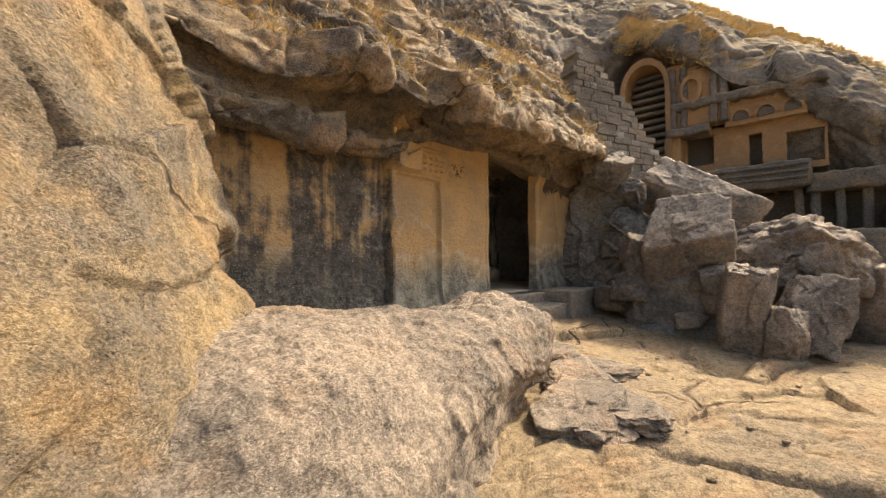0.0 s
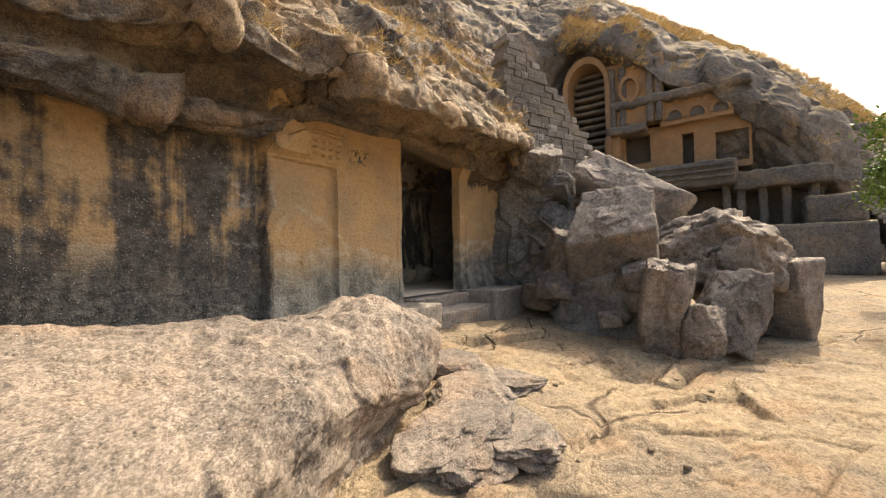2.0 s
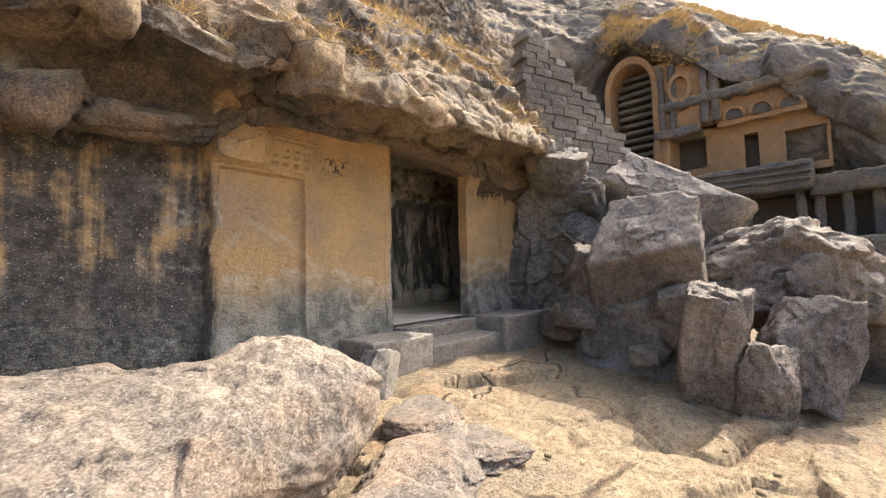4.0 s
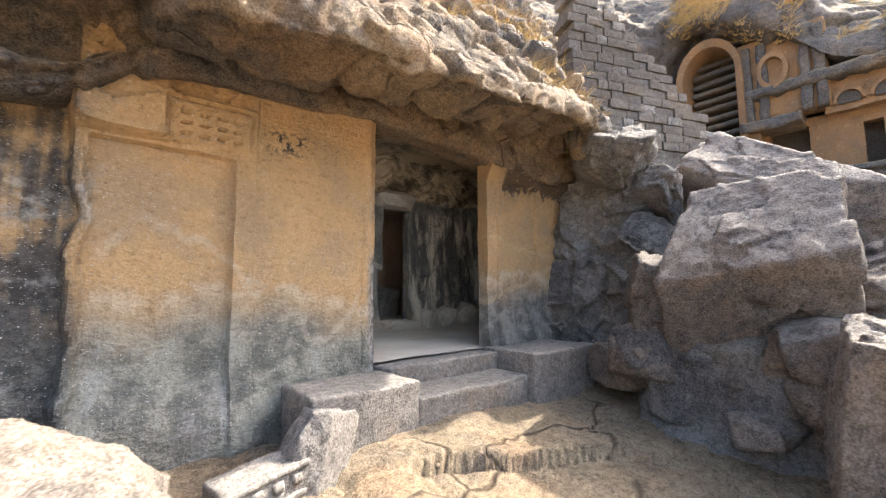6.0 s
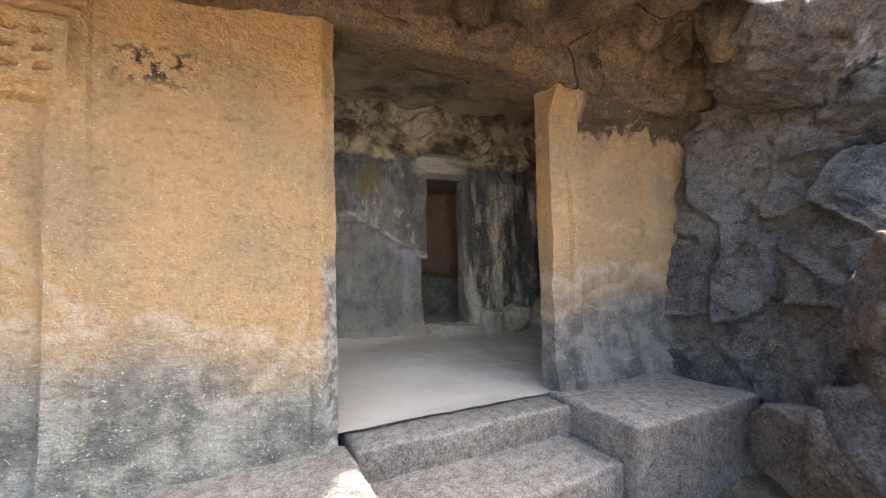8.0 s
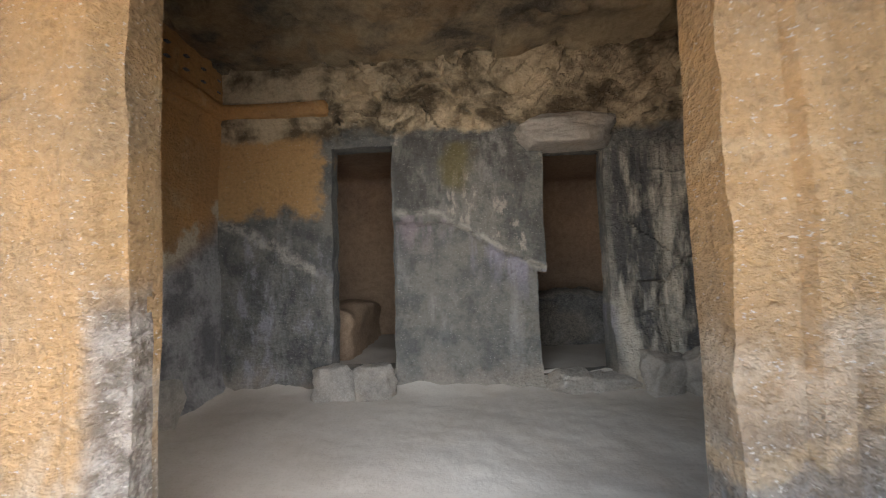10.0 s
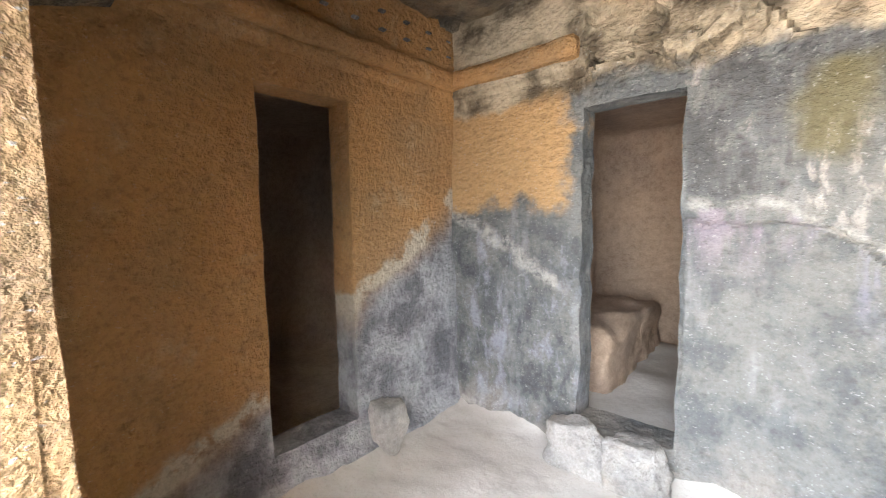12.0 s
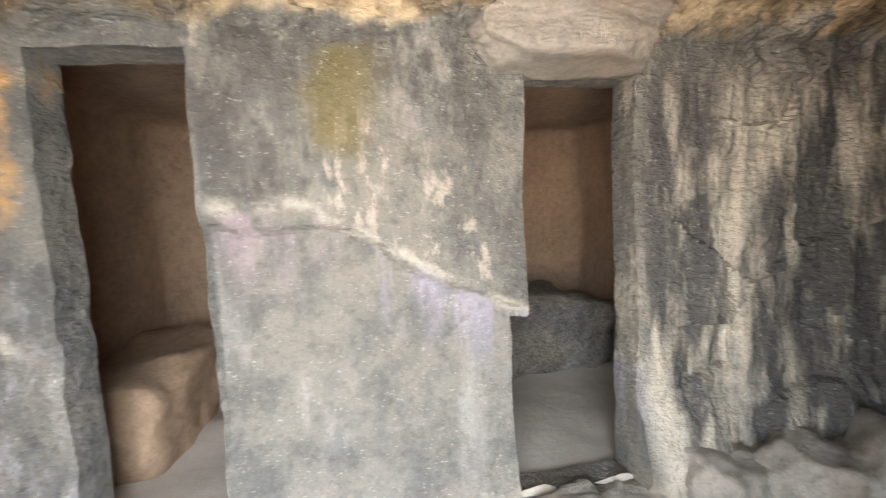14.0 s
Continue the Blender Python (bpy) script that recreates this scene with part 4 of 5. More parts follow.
P = np.stack([gx.ravel(), gy.ravel(), gx.ravel() * 0 + ZC], 1)
c, g = chunks(P * 1.6, 77)
P[:, 2] += 0.05 * c + 0.05 * fbm(P * 1.5, 4, 7) + 0.01 * fbm(P * 9, 3, 4)
tagged(new("ceiling", mesh_from("ceiling", P, grid_faces(nx, ny)[:, ::-1], M_CEIL)), "stained tan and sooty rock ceiling", "ceiling", kind="structure")


def beam(name, lo, hi, mat, label, notches, axis):
    bm = rough_box(lo, hi, 0.05, 0.012, 5, 0.02)
    e = empty(name, label, "cornice", "structure")
    part("ledge", bm, mat, e, smooth=True)
    return e


beam("trim_1", (X0 - 0.02, -0.08, 2.47), (X0 + 0.10, YB, 2.6), M_LEFT, "carved ochre cornice along the side wall", 8, 1)
beam("trim_2", (X0, YB - 0.12, 2.47), (-0.15, YB + 0.02, 2.6), M_LEFT, "carved ochre cornice in the chamber corner", 4, 0)
# small dark boxes: the shade of carved notches put into their colour
for i in range(9):
    for k in range(2):
        y = 0.5 + i * 0.21
        part("trim_notch", rough_box((X0 + 0.03, y, 2.70 + k * 0.11), (X0 + 0.063, y + 0.045, 2.714 + k * 0.11), 0.03, 0.002, i, 0.004), M_DARK, bpy.data.objects["trim_1"])


def cell(name, lo, hi, open_axis, sign, label, mat):
    bm = rough_box(lo, hi, 0.12, 0.03, 9, 0.06, 1.5)
    bm.normal_update()
    lo, hi = Vector(lo), Vector(hi)
    lim = lo[open_axis] if sign < 0 else hi[open_axis]
    dead = [f for f in bm.faces if abs(f.calc_center_median()[open_axis] - lim) < 0.05 and abs(f.normal[open_axis]) > 0.5]
    bmesh.ops.delete(bm, geom=dead, context="FACES")
    bmesh.ops.reverse_faces(bm, faces=bm.faces[:])
    return tagged(part(name, bm, mat, None, smooth=True), label, "cell", kind="structure")


cell("cell_wall_1", (-3.2, 0.3, 0.12), (X0 - 0.16, 2.3, 2.4), 0, 1, "dark brown rock cell behind the side doorway", M_CELL)
cell("cell_wall_2", (-0.85, YB + 0.16, 0.1), (1.1, 4.5, 2.4), 1, -1, "brown rock-cut cell behind the doorway", M_CELL)
cell("cell_wall_3", (1.2, YB + 0.16, 0.02), (3.2, 4.7, 2.3), 1, -1, "dark weathered rock-cut cell behind the broken doorway", M_CELL)
for nm, lo, hi in (("cell_floor_1", (-0.84, YB + 0.17, 0.02), (1.08, 4.45, 0.17)), ("cell_floor_2", (1.22, YB + 0.17, -0.06), (3.18, 4.65, 0.1))):
    tagged(part(nm, rough_box(lo, hi, 0.08, 0.02, 6, 0.03), M_FLOOR, None, smooth=True), "dusty grey floor of a rock-cut cell", "floor", kind="structure")
b = part("stone_bed", rough_box((-0.82, YB + 0.5, 0.1), (-0.12, 4.4, 0.66), 0.05, 0.06, 3, 0.07), M_CELL, None, smooth=True)
tagged(b, "rock-cut brown bench along the cell wall", "bench")
b = part("stone_bed", rough_box((1.8, 3.7, 0.02), (3.15, 4.6, 0.7), 0.06, 0.08, 4, 0.15), M_DARK, None, smooth=True)
tagged(b, "dark eroded rock bench inside the broken cell", "bench")

for i, (x, y, z, sx, sy, sz) in enumerate([(0.02, 2.24, 0.12, 0.19, 0.13, 0.15), (0.37, 2.21, 0.11, 0.165, 0.13, 0.16), (2.0, 2.35, 0.06, 0.22, 0.15, 0.11), (2.3, 2.38, 0.04, 0.25, 0.14, 0.1), (2.75, 2.3, 0.12, 0.2, 0.16, 0.18), (3.1, 2.25, 0.15, 0.24, 0.2, 0.2), (3.5, 2.15, 0.15, 0.3, 0.22, 0.24)]):
    boulder("sill_stone", (x - 0.105, y - 0.11, z), (sx, sy, sz), cut(120 + i, 12, 0.85, 1.1), M_SILL, 120 + i, "pale crumbling sill stone at the cell doorway", (3 * i, 2 * i - 4, 4 * i), 5, 0.08, 0.07, "sill stones")
boulder("cornice_rock", (1.95, 2.22, 2.22), (0.42, 0.2, 0.14), cut(130, 12, 0.85, 1.1), M_SILL, 130, "pale broken rock over the cell doorway", (0, 0, 0), 5, 0.06, 0.06)
boulder("corner_stone", (-1.08, 1.5, 0.18), (0.1, 0.13, 0.15), cut(131, 12, 0.85, 1.1), M_SILL, 131, "grey crumbled stone at the side doorway", (0, 0, 0), 4, 0.06, 0.05)

for ob in bpy.data.objects:
    if ob not in outside and ob.parent is None:
        ob.matrix_world = ROOM @ ob.matrix_world

for nm, a, b in (("wall_front_c", -1.7, -0.004), ("wall_front_d", 1.745, 4.9)):
    w = wall_grid(nm, (0, 0.18, 0), (1, 0, 0), (0, 1, 0), a, b, -0.1, 3.5, [], 0.06, 0.06, plain(0.008, 5), M_PILLAR)
    tagged(w, "inner face of the hewn front wall", "wall", kind="structure")


# ---- the cliff and caves beyond ----
CLIFF = [
    [(8.5, 5, 1), (8.5, 5.2, 5), (8.5, 6, 8.0), (9, 6.5, 10), (11, 9, 14), (16, 16, 26), (22, 24, 40)],
    [(12, 5.0, 0), (12, 5.0, 6), (11.6, 4.8, 9.5), (11.8, 5, 11), (14, 7.5, 15), (19, 13, 24), (27, 20, 38)],
    [(17.5, 4.2, 0), (17.5, 4.2, 6), (17.2, 4.0, 9.6), (16.8, 3.6, 12.0), (18.2, 4.4, 14.5), (23, 7, 20), (31, 10, 29)],
    [(19.6, 2.4, 0), (19.6, 2.4, 6), (19.6, 2.3, 11.6), (17.3, 2.3, 12.4), (18.2, 2.6, 14), (23, 4, 18.5), (32, 6, 25)],
    [(19.8, 0.0, 0), (19.8, 0.0, 6), (19.6, 0.0, 10.8), (17.3, -0.2, 11.4), (18.2, -0.2, 12.8), (23, 0.2, 16.5), (33, 0.6, 21.4)],
    [(19.8, -2.2, 0), (19.8, -2.2, 6), (19.4, -2.2, 8.4), (17.4, -2.2, 9.0), (18.2, -2.4, 10.8), (23, -2.6, 13.6), (33, -3.2, 18.4)],
    [(19.8, -5.4, 0), (19.8, -5.4, 4.5), (18.6, -5.4, 6.5), (17.6, -5.4, 7.8), (18.6, -5.6, 9.2), (23, -6, 11.2), (33, -7, 15.2)],
    [(19.8, -7.6, 0), (19.8, -7.6, 3.0), (18.4, -7.6, 4.4), (17.8, -7.6, 5.6), (19, -7.8, 7.4), (23, -8.3, 9.2), (33, -9.6, 12.6)],
    [(20.6, -9.4, 0), (20.6, -9.4, 2.0), (20.2, -9.4, 3.4), (20.4, -9.4, 4.4), (21.4, -9.6, 5.6), (25, -10.4, 7.6), (33, -12.4, 9.8)],
    [(23, -13, 0), (23, -13, 1.2), (23, -13.2, 2.2), (24, -13.4, 3.2), (25, -13.6, 4.2), (28, -14.6, 5.4), (36, -17, 7.2)],
    [(27, -26, 0), (27, -26, 0.5), (28, -26, 1.0), (29, -26, 1.4), (31, -26, 1.8), (34, -27, 2.2), (42, -29, 2.8)],
]


def cliff_relief(P):
    w = P + 0.8 * np.stack([vnoise(P * 0.4, a) for a in (1, 2, 3)], 1)
    c, g = chunks(w * np.array((0.45, 0.45, 0.3)), 61)
    c2, g2 = chunks(w * 1.3, 62)
    return 0.28 * c + 0.1 * c2 + 0.25 * fbm(P * 0.5, 4, 63) + 0.05 * fbm(P * 3, 4, 64) - 0.12 * np.exp(-(g / 0.06) ** 2)


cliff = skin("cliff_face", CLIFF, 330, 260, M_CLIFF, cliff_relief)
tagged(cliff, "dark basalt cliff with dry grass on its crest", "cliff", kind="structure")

M_CAVE = plaster("faded_ochre_cave_front", -9.0, base=(0.36, 0.21, 0.10), rag=0.2)
# near-black colour that stands for the shade inside the far openings
M_CAVE_SHADE = rock_mat("painted_cave_shade", (0.06, 0.05, 0.045), (0.03, 0.028, 0.027), (0.06, 0.045, 0.03), darkness=0.5)


def cave_front():
    e = empty("cave_temple_front", "rock-cut cave front with ochre gallery, openings and carved parapet", "cave front", "structure")
    FX = 17.9

    def face(name, u0, u1, v0, v1, holes, x=FX, thick=0.4, mat=M_CAVE, step=0.16):
        return wall_grid(name, (x, 0, 0), (0, 1, 0), (-1, 0, 0), u0, u1, v0, v1, holes, thick, step, plain(0.02, 8), mat, 0.02, e)
    face("gallery_wall", -5.6, 0.5, 4.7, 7.3, [(-1.35, -0.15, 5.5, 7.0), (-3.3, -2.8, 5.05, 6.7), (-5.5, -4.2, 5.0, 6.5)], x=18.5)
    face("parapet_wall", -4.95, -1.9, 7.15, 8.35, [], x=18.0)
    for i in range(3):
        y = -2.55 - i * 0.95
        bm = bmesh.new()
        a = [(math.cos(math.pi * t / 12), math.sin(math.pi * t / 12)) for t in range(13)]
        ring = []
        for r in (0.33, 0.43):
            for x in (17.85, 18.02):
                ring.append([bm.verts.new((x, y + r * c, 7.4 + r * s * 1.25)) for c, s in a])
        for p, q in ((0, 2), (1, 0), (2, 3)):
            for k in range(12):
                bm.faces.new((ring[p][k], ring[p][k + 1], ring[q][k + 1], ring[q][k]))
        part("arch_relief", bm, M_CAVE, e)
        # thin dark slab painted as the niche's shade
        part("niche_back", rough_box((17.93, y - 0.3, 7.35), (17.99, y + 0.3, 7.75), 0.1, 0.01, i, 0.02), M_CAVE_SHADE, e)
    part("balcony_slab", rough_box((17.2, -5.0, 3.75), (18.8, -0.9, 4.95), 0.16, 0.05, 3, 0.08), M_CLIFF, e, smooth=True)
    for k in range(3):
        part("balcony_rail", rough_box((17.08, -4.9, 4.1 + 0.28 * k), (17.22, -1.2, 4.22 + 0.28 * k), 0.15, 0.02, k, 0.03), M_CLIFF, e, smooth=True)
    part("cornice", rough_box((17.5, -5.6, 8.3), (18.9, 0.6, 8.75), 0.2, 0.1, 4, 0.08), M_CLIFF, e, smooth=True)
    part("gallery_floor", rough_box((17.4, -1.3, 6.95), (18.6, 0.6, 7.4), 0.15, 0.06, 5, 0.06), M_CLIFF, e, smooth=True)
    for y in (0.3, -0.2, -1.5, -1.9):
        part("pilaster", rough_box((17.6, y - 0.16, 7.4), (18.1, y + 0.16, 10.6), 0.12, 0.04, int(y * 10) + 30, 0.04), M_CLIFF, e, smooth=True)
    part("side_pier", rough_box((17.7, 0.02, 4.6), (18.6, 0.75, 7.0), 0.14, 0.04, 9, 0.05), M_CAVE, e, smooth=True)
    # pointed horseshoe arch with its ribbed vault
    bm = bmesh.new()
    def arch(r, k=1.0):
        pts = [(1.0, -4.2), (1.0, -1.5)] + [(math.cos(t * math.pi / 16), math.sin(t * math.pi / 16) * 1.35) for t in range(17)] + [(-1.0, -1.5), (-1.0, -4.2)]
        return [(1.63 + r * a, 9.9 + (r * b if b > 0 else b)) for a, b in pts]
    rows = []
    for r, x in ((1.0, 19.2), (1.0, 17.5), (1.24, 17.4), (1.26, 18.4)):
        rows.append([bm.verts.new((x, y, z)) for y, z in arch(r)])
    for a, b in zip(rows, rows[1:]):
        for k in range(len(a) - 1):
            bm.faces.new((a[k], b[k], b[k + 1], a[k + 1]))
    part("great_arch", bm, M_CAVE, e, "pale carved horseshoe arch", smooth=False)
    for k in range(12):
        z = 6.2 + k * 0.42
        part("arch_rib", rough_box((18.5 + 0.06 * (k % 2), 0.66, z), (19.3, 2.6, z + 0.2), 0.2, 0.02, k, 0.03), M_CLIFF, e, smooth=True)
    part("arch_back", rough_box((19.2, 0.5, 5.5), (19.5, 2.8, 11.2), 0.3, 0.03, 3, 0.05), M_CAVE_SHADE, e)
    # carved window beside the arch
    bm = bmesh.new()
    rows = []
    for r, x in ((0.36, 17.8), (0.36, 17.5), (0.5, 17.5), (0.5, 17.9)):
        rows.append([bm.verts.new((x, -0.55 + r * math.cos(t * math.pi / 10), 9.3 + 1.5 * r * math.sin(t * math.pi / 10))) for t in range(21)])
    for a, b in zip(rows, rows[1:]):
        for k in range(20):
            bm.faces.new((a[k], b[k], b[k + 1], a[k + 1]))
    part("carved_window", bm, M_CAVE, e)
    part("carved_wall", rough_box((17.8, -2.1, 7.4), (18.6, 0.6, 10.9), 0.2, 0.06, 6, 0.06), M_CAVE, e, smooth=True)
    # dark sheets behind the openings, the caves' inner shade put into colour
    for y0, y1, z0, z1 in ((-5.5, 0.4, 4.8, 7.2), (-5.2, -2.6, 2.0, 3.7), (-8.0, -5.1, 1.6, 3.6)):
        part("cave_depth", rough_box((19.3, y0, z0), (19.5, y1, z1), 0.3, 0.02, 2, 0.03), M_CAVE_SHADE, e)
    for y in (-2.75, -4.55, -5.1, -5.9, -6.7, -7.6):
        part("cave_pillar", rough_box((17.9, y - 0.16, 1.6), (18.3, y + 0.16, 3.9), 0.12, 0.03, int(-y * 10), 0.05), M_CLIFF, e, smooth=True)
    part("lower_lintel", rough_box((17.5, -8.2, 3.5), (19.4, -4.8, 4.3), 0.2, 0.08, 8, 0.08), M_CLIFF, e, smooth=True)
    part("terrace_wall", rough_box((16.6, -9.2, -0.4), (19.6, -2.5, 1.75), 0.2, 0.05, 9, 0.08), M_CLIFF, e, smooth=True)
    part("upper_terrace", rough_box((16.9, -9.0, 1.7), (18.8, -7.2, 2.9), 0.2, 0.08, 10, 0.1), M_CLIFF, e, smooth=True)
    return e


cave_front()
st = empty("rock_stair", "rock-cut stair climbing to the cave terrace", "stair", "structure")
for i in range(12):
    y = -10.7 + i * 0.09
    part("tread", rough_box((15.6 + i * 0.25, y - 0.75, 0.40 + i * 0.2 - (0.6 if i == 0 else 0)), (19.2, y + 0.75, 0.62 + i * 0.2), 0.3, 0.03, i, 0.03), M_STEP, st)


# ---- stepped masonry wall ----
def masonry():
    e = empty("masonry_wall", "stepped grey stone masonry wall climbing the slope", "wall", "structure")
    a, b = Vector((4.15, 0.1, 0)), Vector((7.5, -1.25, 0))
    d = (b - a).normalized()
    r = random.Random(8)
    ang = math.degrees(math.atan2(d.y, d.x))
    meshes = []
    for i in range(6):
        bm = rough_box((-0.5, -0.5, -0.5), (0.5, 0.5, 0.5), 0.5, 0.02, i, 0.04)
        me = bpy.data.meshes.new("stone")
        bm.to_mesh(me)
        bm.free()
        me.materials.append(M_DARK if i == 0 else M_STONE)
        meshes.append(me)
    L, H = (b - a).length, 0.17
    for k in range(28):
        z = 1.6 + k * H
        end = L * min(1.0, (6.35 - z) / 2.9) if z > 3.4 else L
        s = r.uniform(-0.2, 0)
        while s < end:
            w = r.uniform(0.2, 0.5)
            ob = new("stone", r.choice(meshes))
            p = a + d * (s + w / 2)
            ob.matrix_world = pose(p.x, p.y, z, 0, 0, ang + r.uniform(-1.5, 1.5)) @ Matrix.Diagonal((w - 0.004, 0.5 + r.uniform(-0.06, 0.06), H - r.uniform(0.0, 0.012), 1))
            ob.parent = e
            s += w


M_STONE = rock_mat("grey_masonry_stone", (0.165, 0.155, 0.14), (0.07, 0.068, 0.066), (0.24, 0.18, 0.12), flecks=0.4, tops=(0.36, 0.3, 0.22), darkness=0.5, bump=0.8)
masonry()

# ---- green litter bin ----
def simple(name, col, rough=0.5, var=0.25):
    m = material(name)[0]
    k = Nodes(m)
    c = k.mix(k.ramp(k.noise(3, 4, 0.6), 0.35, 0.65), col, tuple(x * (1 - var) for x in col))
    return k.end(m, c, rough, k.bump(k.noise(60, 3, 0.6), 0.15, 0.01))


M_GREEN = simple("green_plastic", (0.01, 0.26, 0.19), 0.4)
M_RUST = simple("dark_metal", (0.06, 0.05, 0.045), 0.6)


def lathe(rings, n=28):
    bm = bmesh.new()
    rows = [[bm.verts.new((r * math.cos(2 * math.pi * i / n), r * math.sin(2 * math.pi * i / n), z)) for i in range(n)] for r, z in rings]
    for a, b in zip(rows, rows[1:]):
        for i in range(n):
            bm.faces.new((a[i], a[(i + 1) % n], b[(i + 1) % n], b[i]))
    return bm


gz = float(ground_z(5.75, -7.5))
e = empty("litter_bin", "green plastic litter bin standing on orange dirt", "bin", at=(5.75, -7.5, gz))
part("body", lathe([(0.02, 0.05), (0.29, 0.05), (0.31, 0.07), (0.36, 0.66), (0.36, 0.68), (0.33, 0.68), (0.27, 0.1)]), M_GREEN, e, smooth=True)
part("rim", lathe([(0.36, 0.66), (0.40, 0.66), (0.41, 0.69), (0.40, 0.72), (0.34, 0.72), (0.34, 0.67)]), M_GREEN, e, smooth=True)
part("foot", lathe([(0.31, 0.0), (0.33, 0.0), (0.33, 0.06), (0.30, 0.06)]), M_RUST, e, "dark metal foot ring", smooth=True)

# ---- tree ----
M_LEAF = material("green_leaf")[0]
k = Nodes(M_LEAF)
oi = k.n.new("ShaderNodeNewGeometry")
M_LEAF = k.end(M_LEAF, k.mix(oi.outputs["Random Per Island"], (0.07, 0.13, 0.02), (0.20, 0.27, 0.05)), 0.6)
k.n["Principled BSDF"].inputs["Transmission Weight"].default_value = 0.0
M_BARK = rock_mat("bark", (0.2, 0.15, 0.1), (0.1, 0.075, 0.05), (0.15, 0.11, 0.08), scale=3)


def limb(bm, a, b, r0, r1, n=7):
    a, b = Vector(a), Vector(b)
    q = (b - a).to_track_quat("Z", "Y")
    rows = []
    for t in np.linspace(0, 1, 5):
        c = a.lerp(b, t) + Vector((0.06 * math.sin(5 * t + a.x), 0.06 * math.cos(4 * t + a.y), 0)) * (b - a).length * t * (1 - t) * 2
        r = r0 + (r1 - r0) * t
        rows.append([bm.verts.new(c + q @ Vector((r * math.cos(2 * math.pi * i / n), r * math.sin(2 * math.pi * i / n), 0))) for i in range(n)])
    for p, s in zip(rows, rows[1:]):
        for i in range(n):
            bm.faces.new((p[i], p[(i + 1) % n], s[(i + 1) % n], s[i]))


def leaves(n, centres, size, seed):
    r = np.random.RandomState(seed)
    v, f = [], []
    for i in range(n):
        c, rad = centres[r.randint(len(centres))]
        p = np.array(c) + r.normal(0, rad * 0.5, 3)
        a = r.normal(0, 1, 3)
        a /= np.linalg.norm(a)
        b = np.cross(a, r.normal(0, 1, 3))
        b /= np.linalg.norm(b)
        s = size * r.uniform(0.6, 1.3)
        k = len(v)
        v += [p, p + a * s * 0.5 + b * s * 0.28, p + a * s, p + a * s * 0.5 - b * s * 0.28]
        f.append((k, k + 1, k + 2, k + 3))
    return v, f


tx, ty = 9.6, -9.0
tz = float(ground_z(tx, ty))
e = empty("tree", "leafy green tree on the dirt yard", "tree", at=(tx, ty, tz))
bm = bmesh.new()
limb(bm, (0, 0, -0.1), (0.1, 0, 1.7), 0.16, 0.11)
r = random.Random(3)
cents = []
for i in range(16):
    a = i * 2.4
    tip = (1.7 * math.cos(a) * r.uniform(0.5, 1.1), 1.5 * math.sin(a) * r.uniform(0.5, 1.1), 2.0 + r.uniform(0, 2.3))
    limb(bm, (0.1, 0, 1.5), tip, 0.06, 0.015, 5)
    cents.append((tip, r.uniform(0.35, 0.6)))
part("trunk", bm, M_BARK, e, smooth=True)
v, f = leaves(9000, cents, 0.13, 4)
c = new("crown", mesh_from("crown", v, f, M_LEAF, False))
c.parent = e

# ---- dry grass ----
M_STRAW = material("dry_straw")[0]
k = Nodes(M_STRAW)
oi = k.n.new("ShaderNodeNewGeometry")
M_STRAW = k.end(M_STRAW, k.mix(oi.outputs["Random Per Island"], (0.62, 0.44, 0.18), (0.38, 0.26, 0.11)), 0.8)


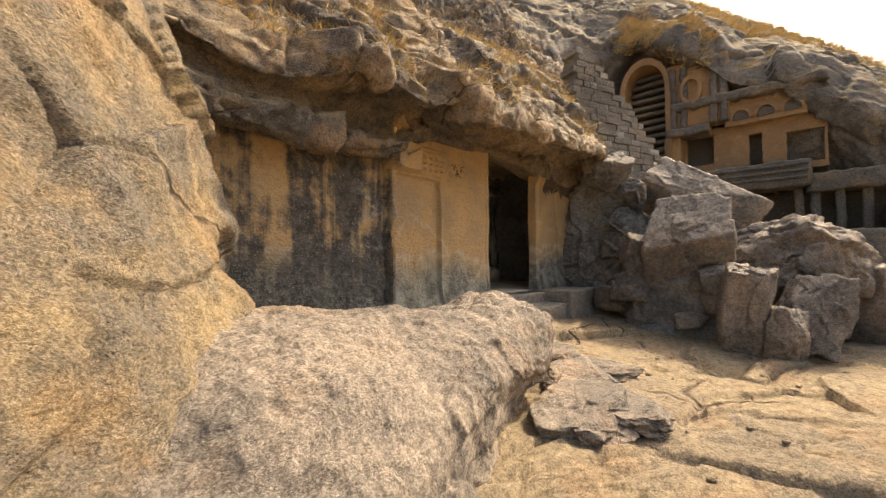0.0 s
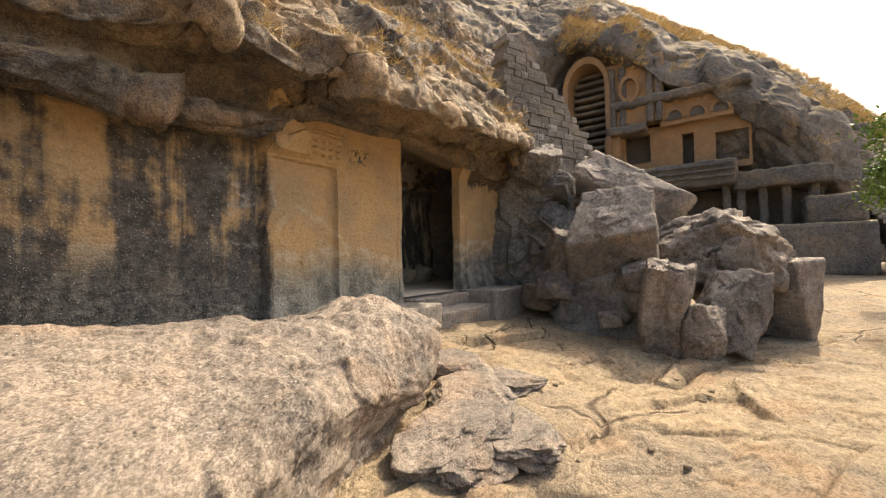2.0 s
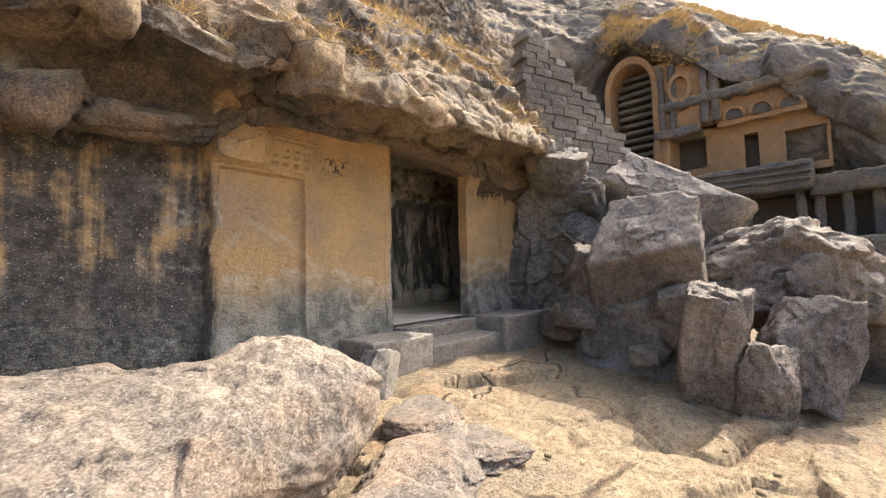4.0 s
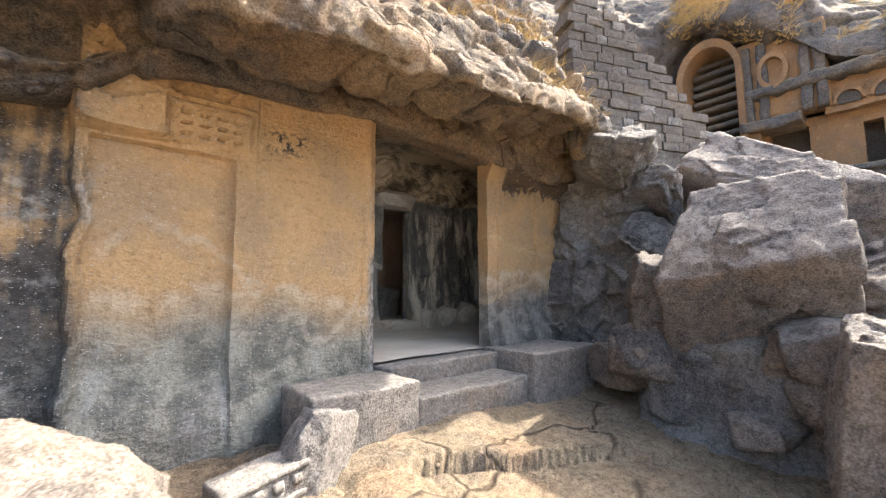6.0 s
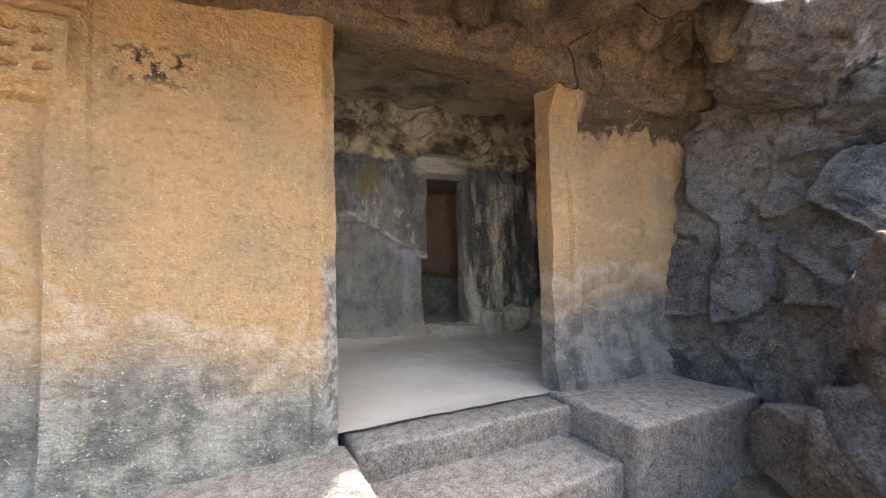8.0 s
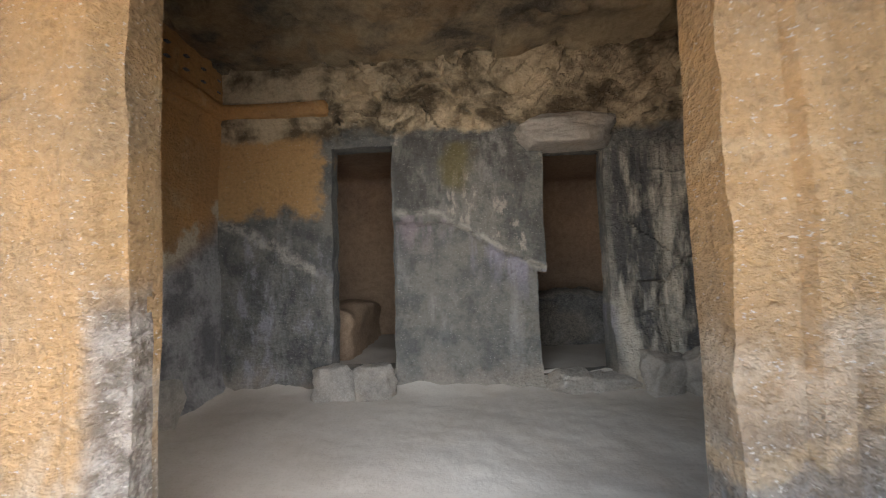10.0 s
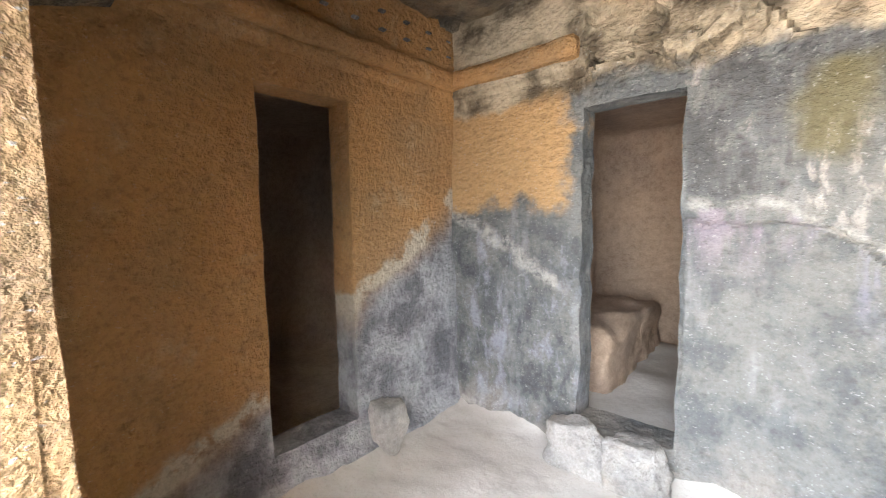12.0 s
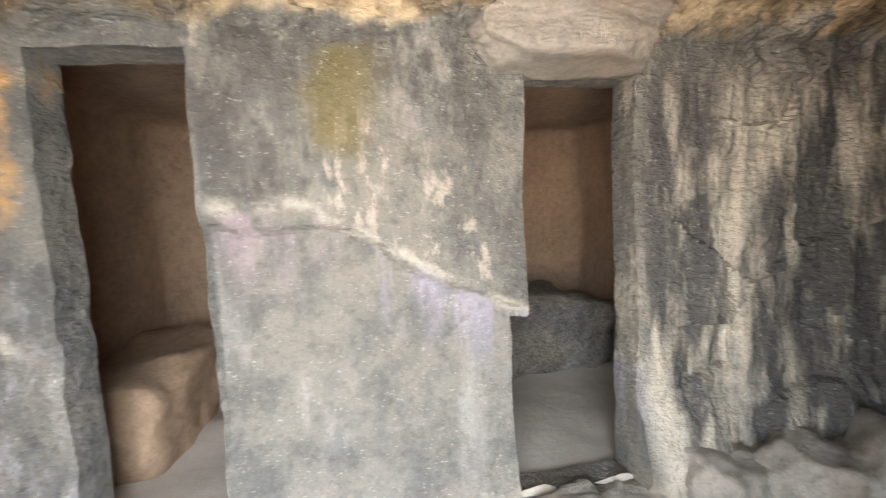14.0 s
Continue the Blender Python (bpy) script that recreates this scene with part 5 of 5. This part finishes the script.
def grass(name, ob, region, count, size, blades, seed, label):
    me = ob.data
    co = np.empty(len(me.vertices) * 3)
    me.vertices.foreach_get("co", co)
    no = np.empty(len(me.vertices) * 3)
    me.vertices.foreach_get("normal", no)
    co, no = co.reshape(-1, 3), no.reshape(-1, 3)
    idx = np.nonzero(region(co, no))[0]
    r = np.random.RandomState(seed)
    v, f = [], []
    if len(idx):
        for i in r.choice(idx, count):
            p = co[i] + r.normal(0, size * 0.25, 3) * (1, 1, 0.1)
            for b in range(blades):
                d = np.array((r.normal(0, 0.6), r.normal(0, 0.6) - 0.25, r.uniform(0.2, 1.0)))
                s = size * r.uniform(0.5, 1.3)
                w = np.cross(d, r.normal(0, 1, 3))
                w = w / np.linalg.norm(w) * size * 0.018
                tip = p + d * s + np.array((0, 0, -0.25 * s))
                mid = p + d * s * 0.55
                q = len(v)
                v += [p - w, p + w, mid + w * 0.8, mid - w * 0.8, tip]
                f += [(q, q + 1, q + 2, q + 3), (q + 3, q + 2, q + 4)]
    g = new(name, mesh_from(name, v, f, M_STRAW, False))
    return tagged(g, label, "grass", kind="stuff")


grass("dry_grass", b_brow, lambda c, n: (np.abs(n[:, 2]) > 0.45) & (c[:, 0] > -5) & (c[:, 0] < 5) & (c[:, 2] > 2.9) & (c[:, 2] < 6.5) & (c[:, 1] > -1.25) & (fbm(c * 0.9, 3, 5) > 0.12), 2600, 0.16, 7, 1, "dry straw tufts on the rock brow")
grass("dry_grass", cliff, lambda c, n: (np.abs(n[:, 2]) > 0.35) & (c[:, 0] > 17) & (c[:, 1] < 3) & ((c[:, 0] > 24.5) | (fbm(c * 0.35, 3, 5) > 0.25)) & (fbm(c * 0.25, 3, 6) > -0.5), 9000, 0.5, 6, 2, "dry golden grass on the hill crest")

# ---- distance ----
# the air's haze is put into the hills' blue-grey colour
M_HAZE = simple("haze_tinted_hill", (0.30, 0.38, 0.46), 1.0, 0.15)
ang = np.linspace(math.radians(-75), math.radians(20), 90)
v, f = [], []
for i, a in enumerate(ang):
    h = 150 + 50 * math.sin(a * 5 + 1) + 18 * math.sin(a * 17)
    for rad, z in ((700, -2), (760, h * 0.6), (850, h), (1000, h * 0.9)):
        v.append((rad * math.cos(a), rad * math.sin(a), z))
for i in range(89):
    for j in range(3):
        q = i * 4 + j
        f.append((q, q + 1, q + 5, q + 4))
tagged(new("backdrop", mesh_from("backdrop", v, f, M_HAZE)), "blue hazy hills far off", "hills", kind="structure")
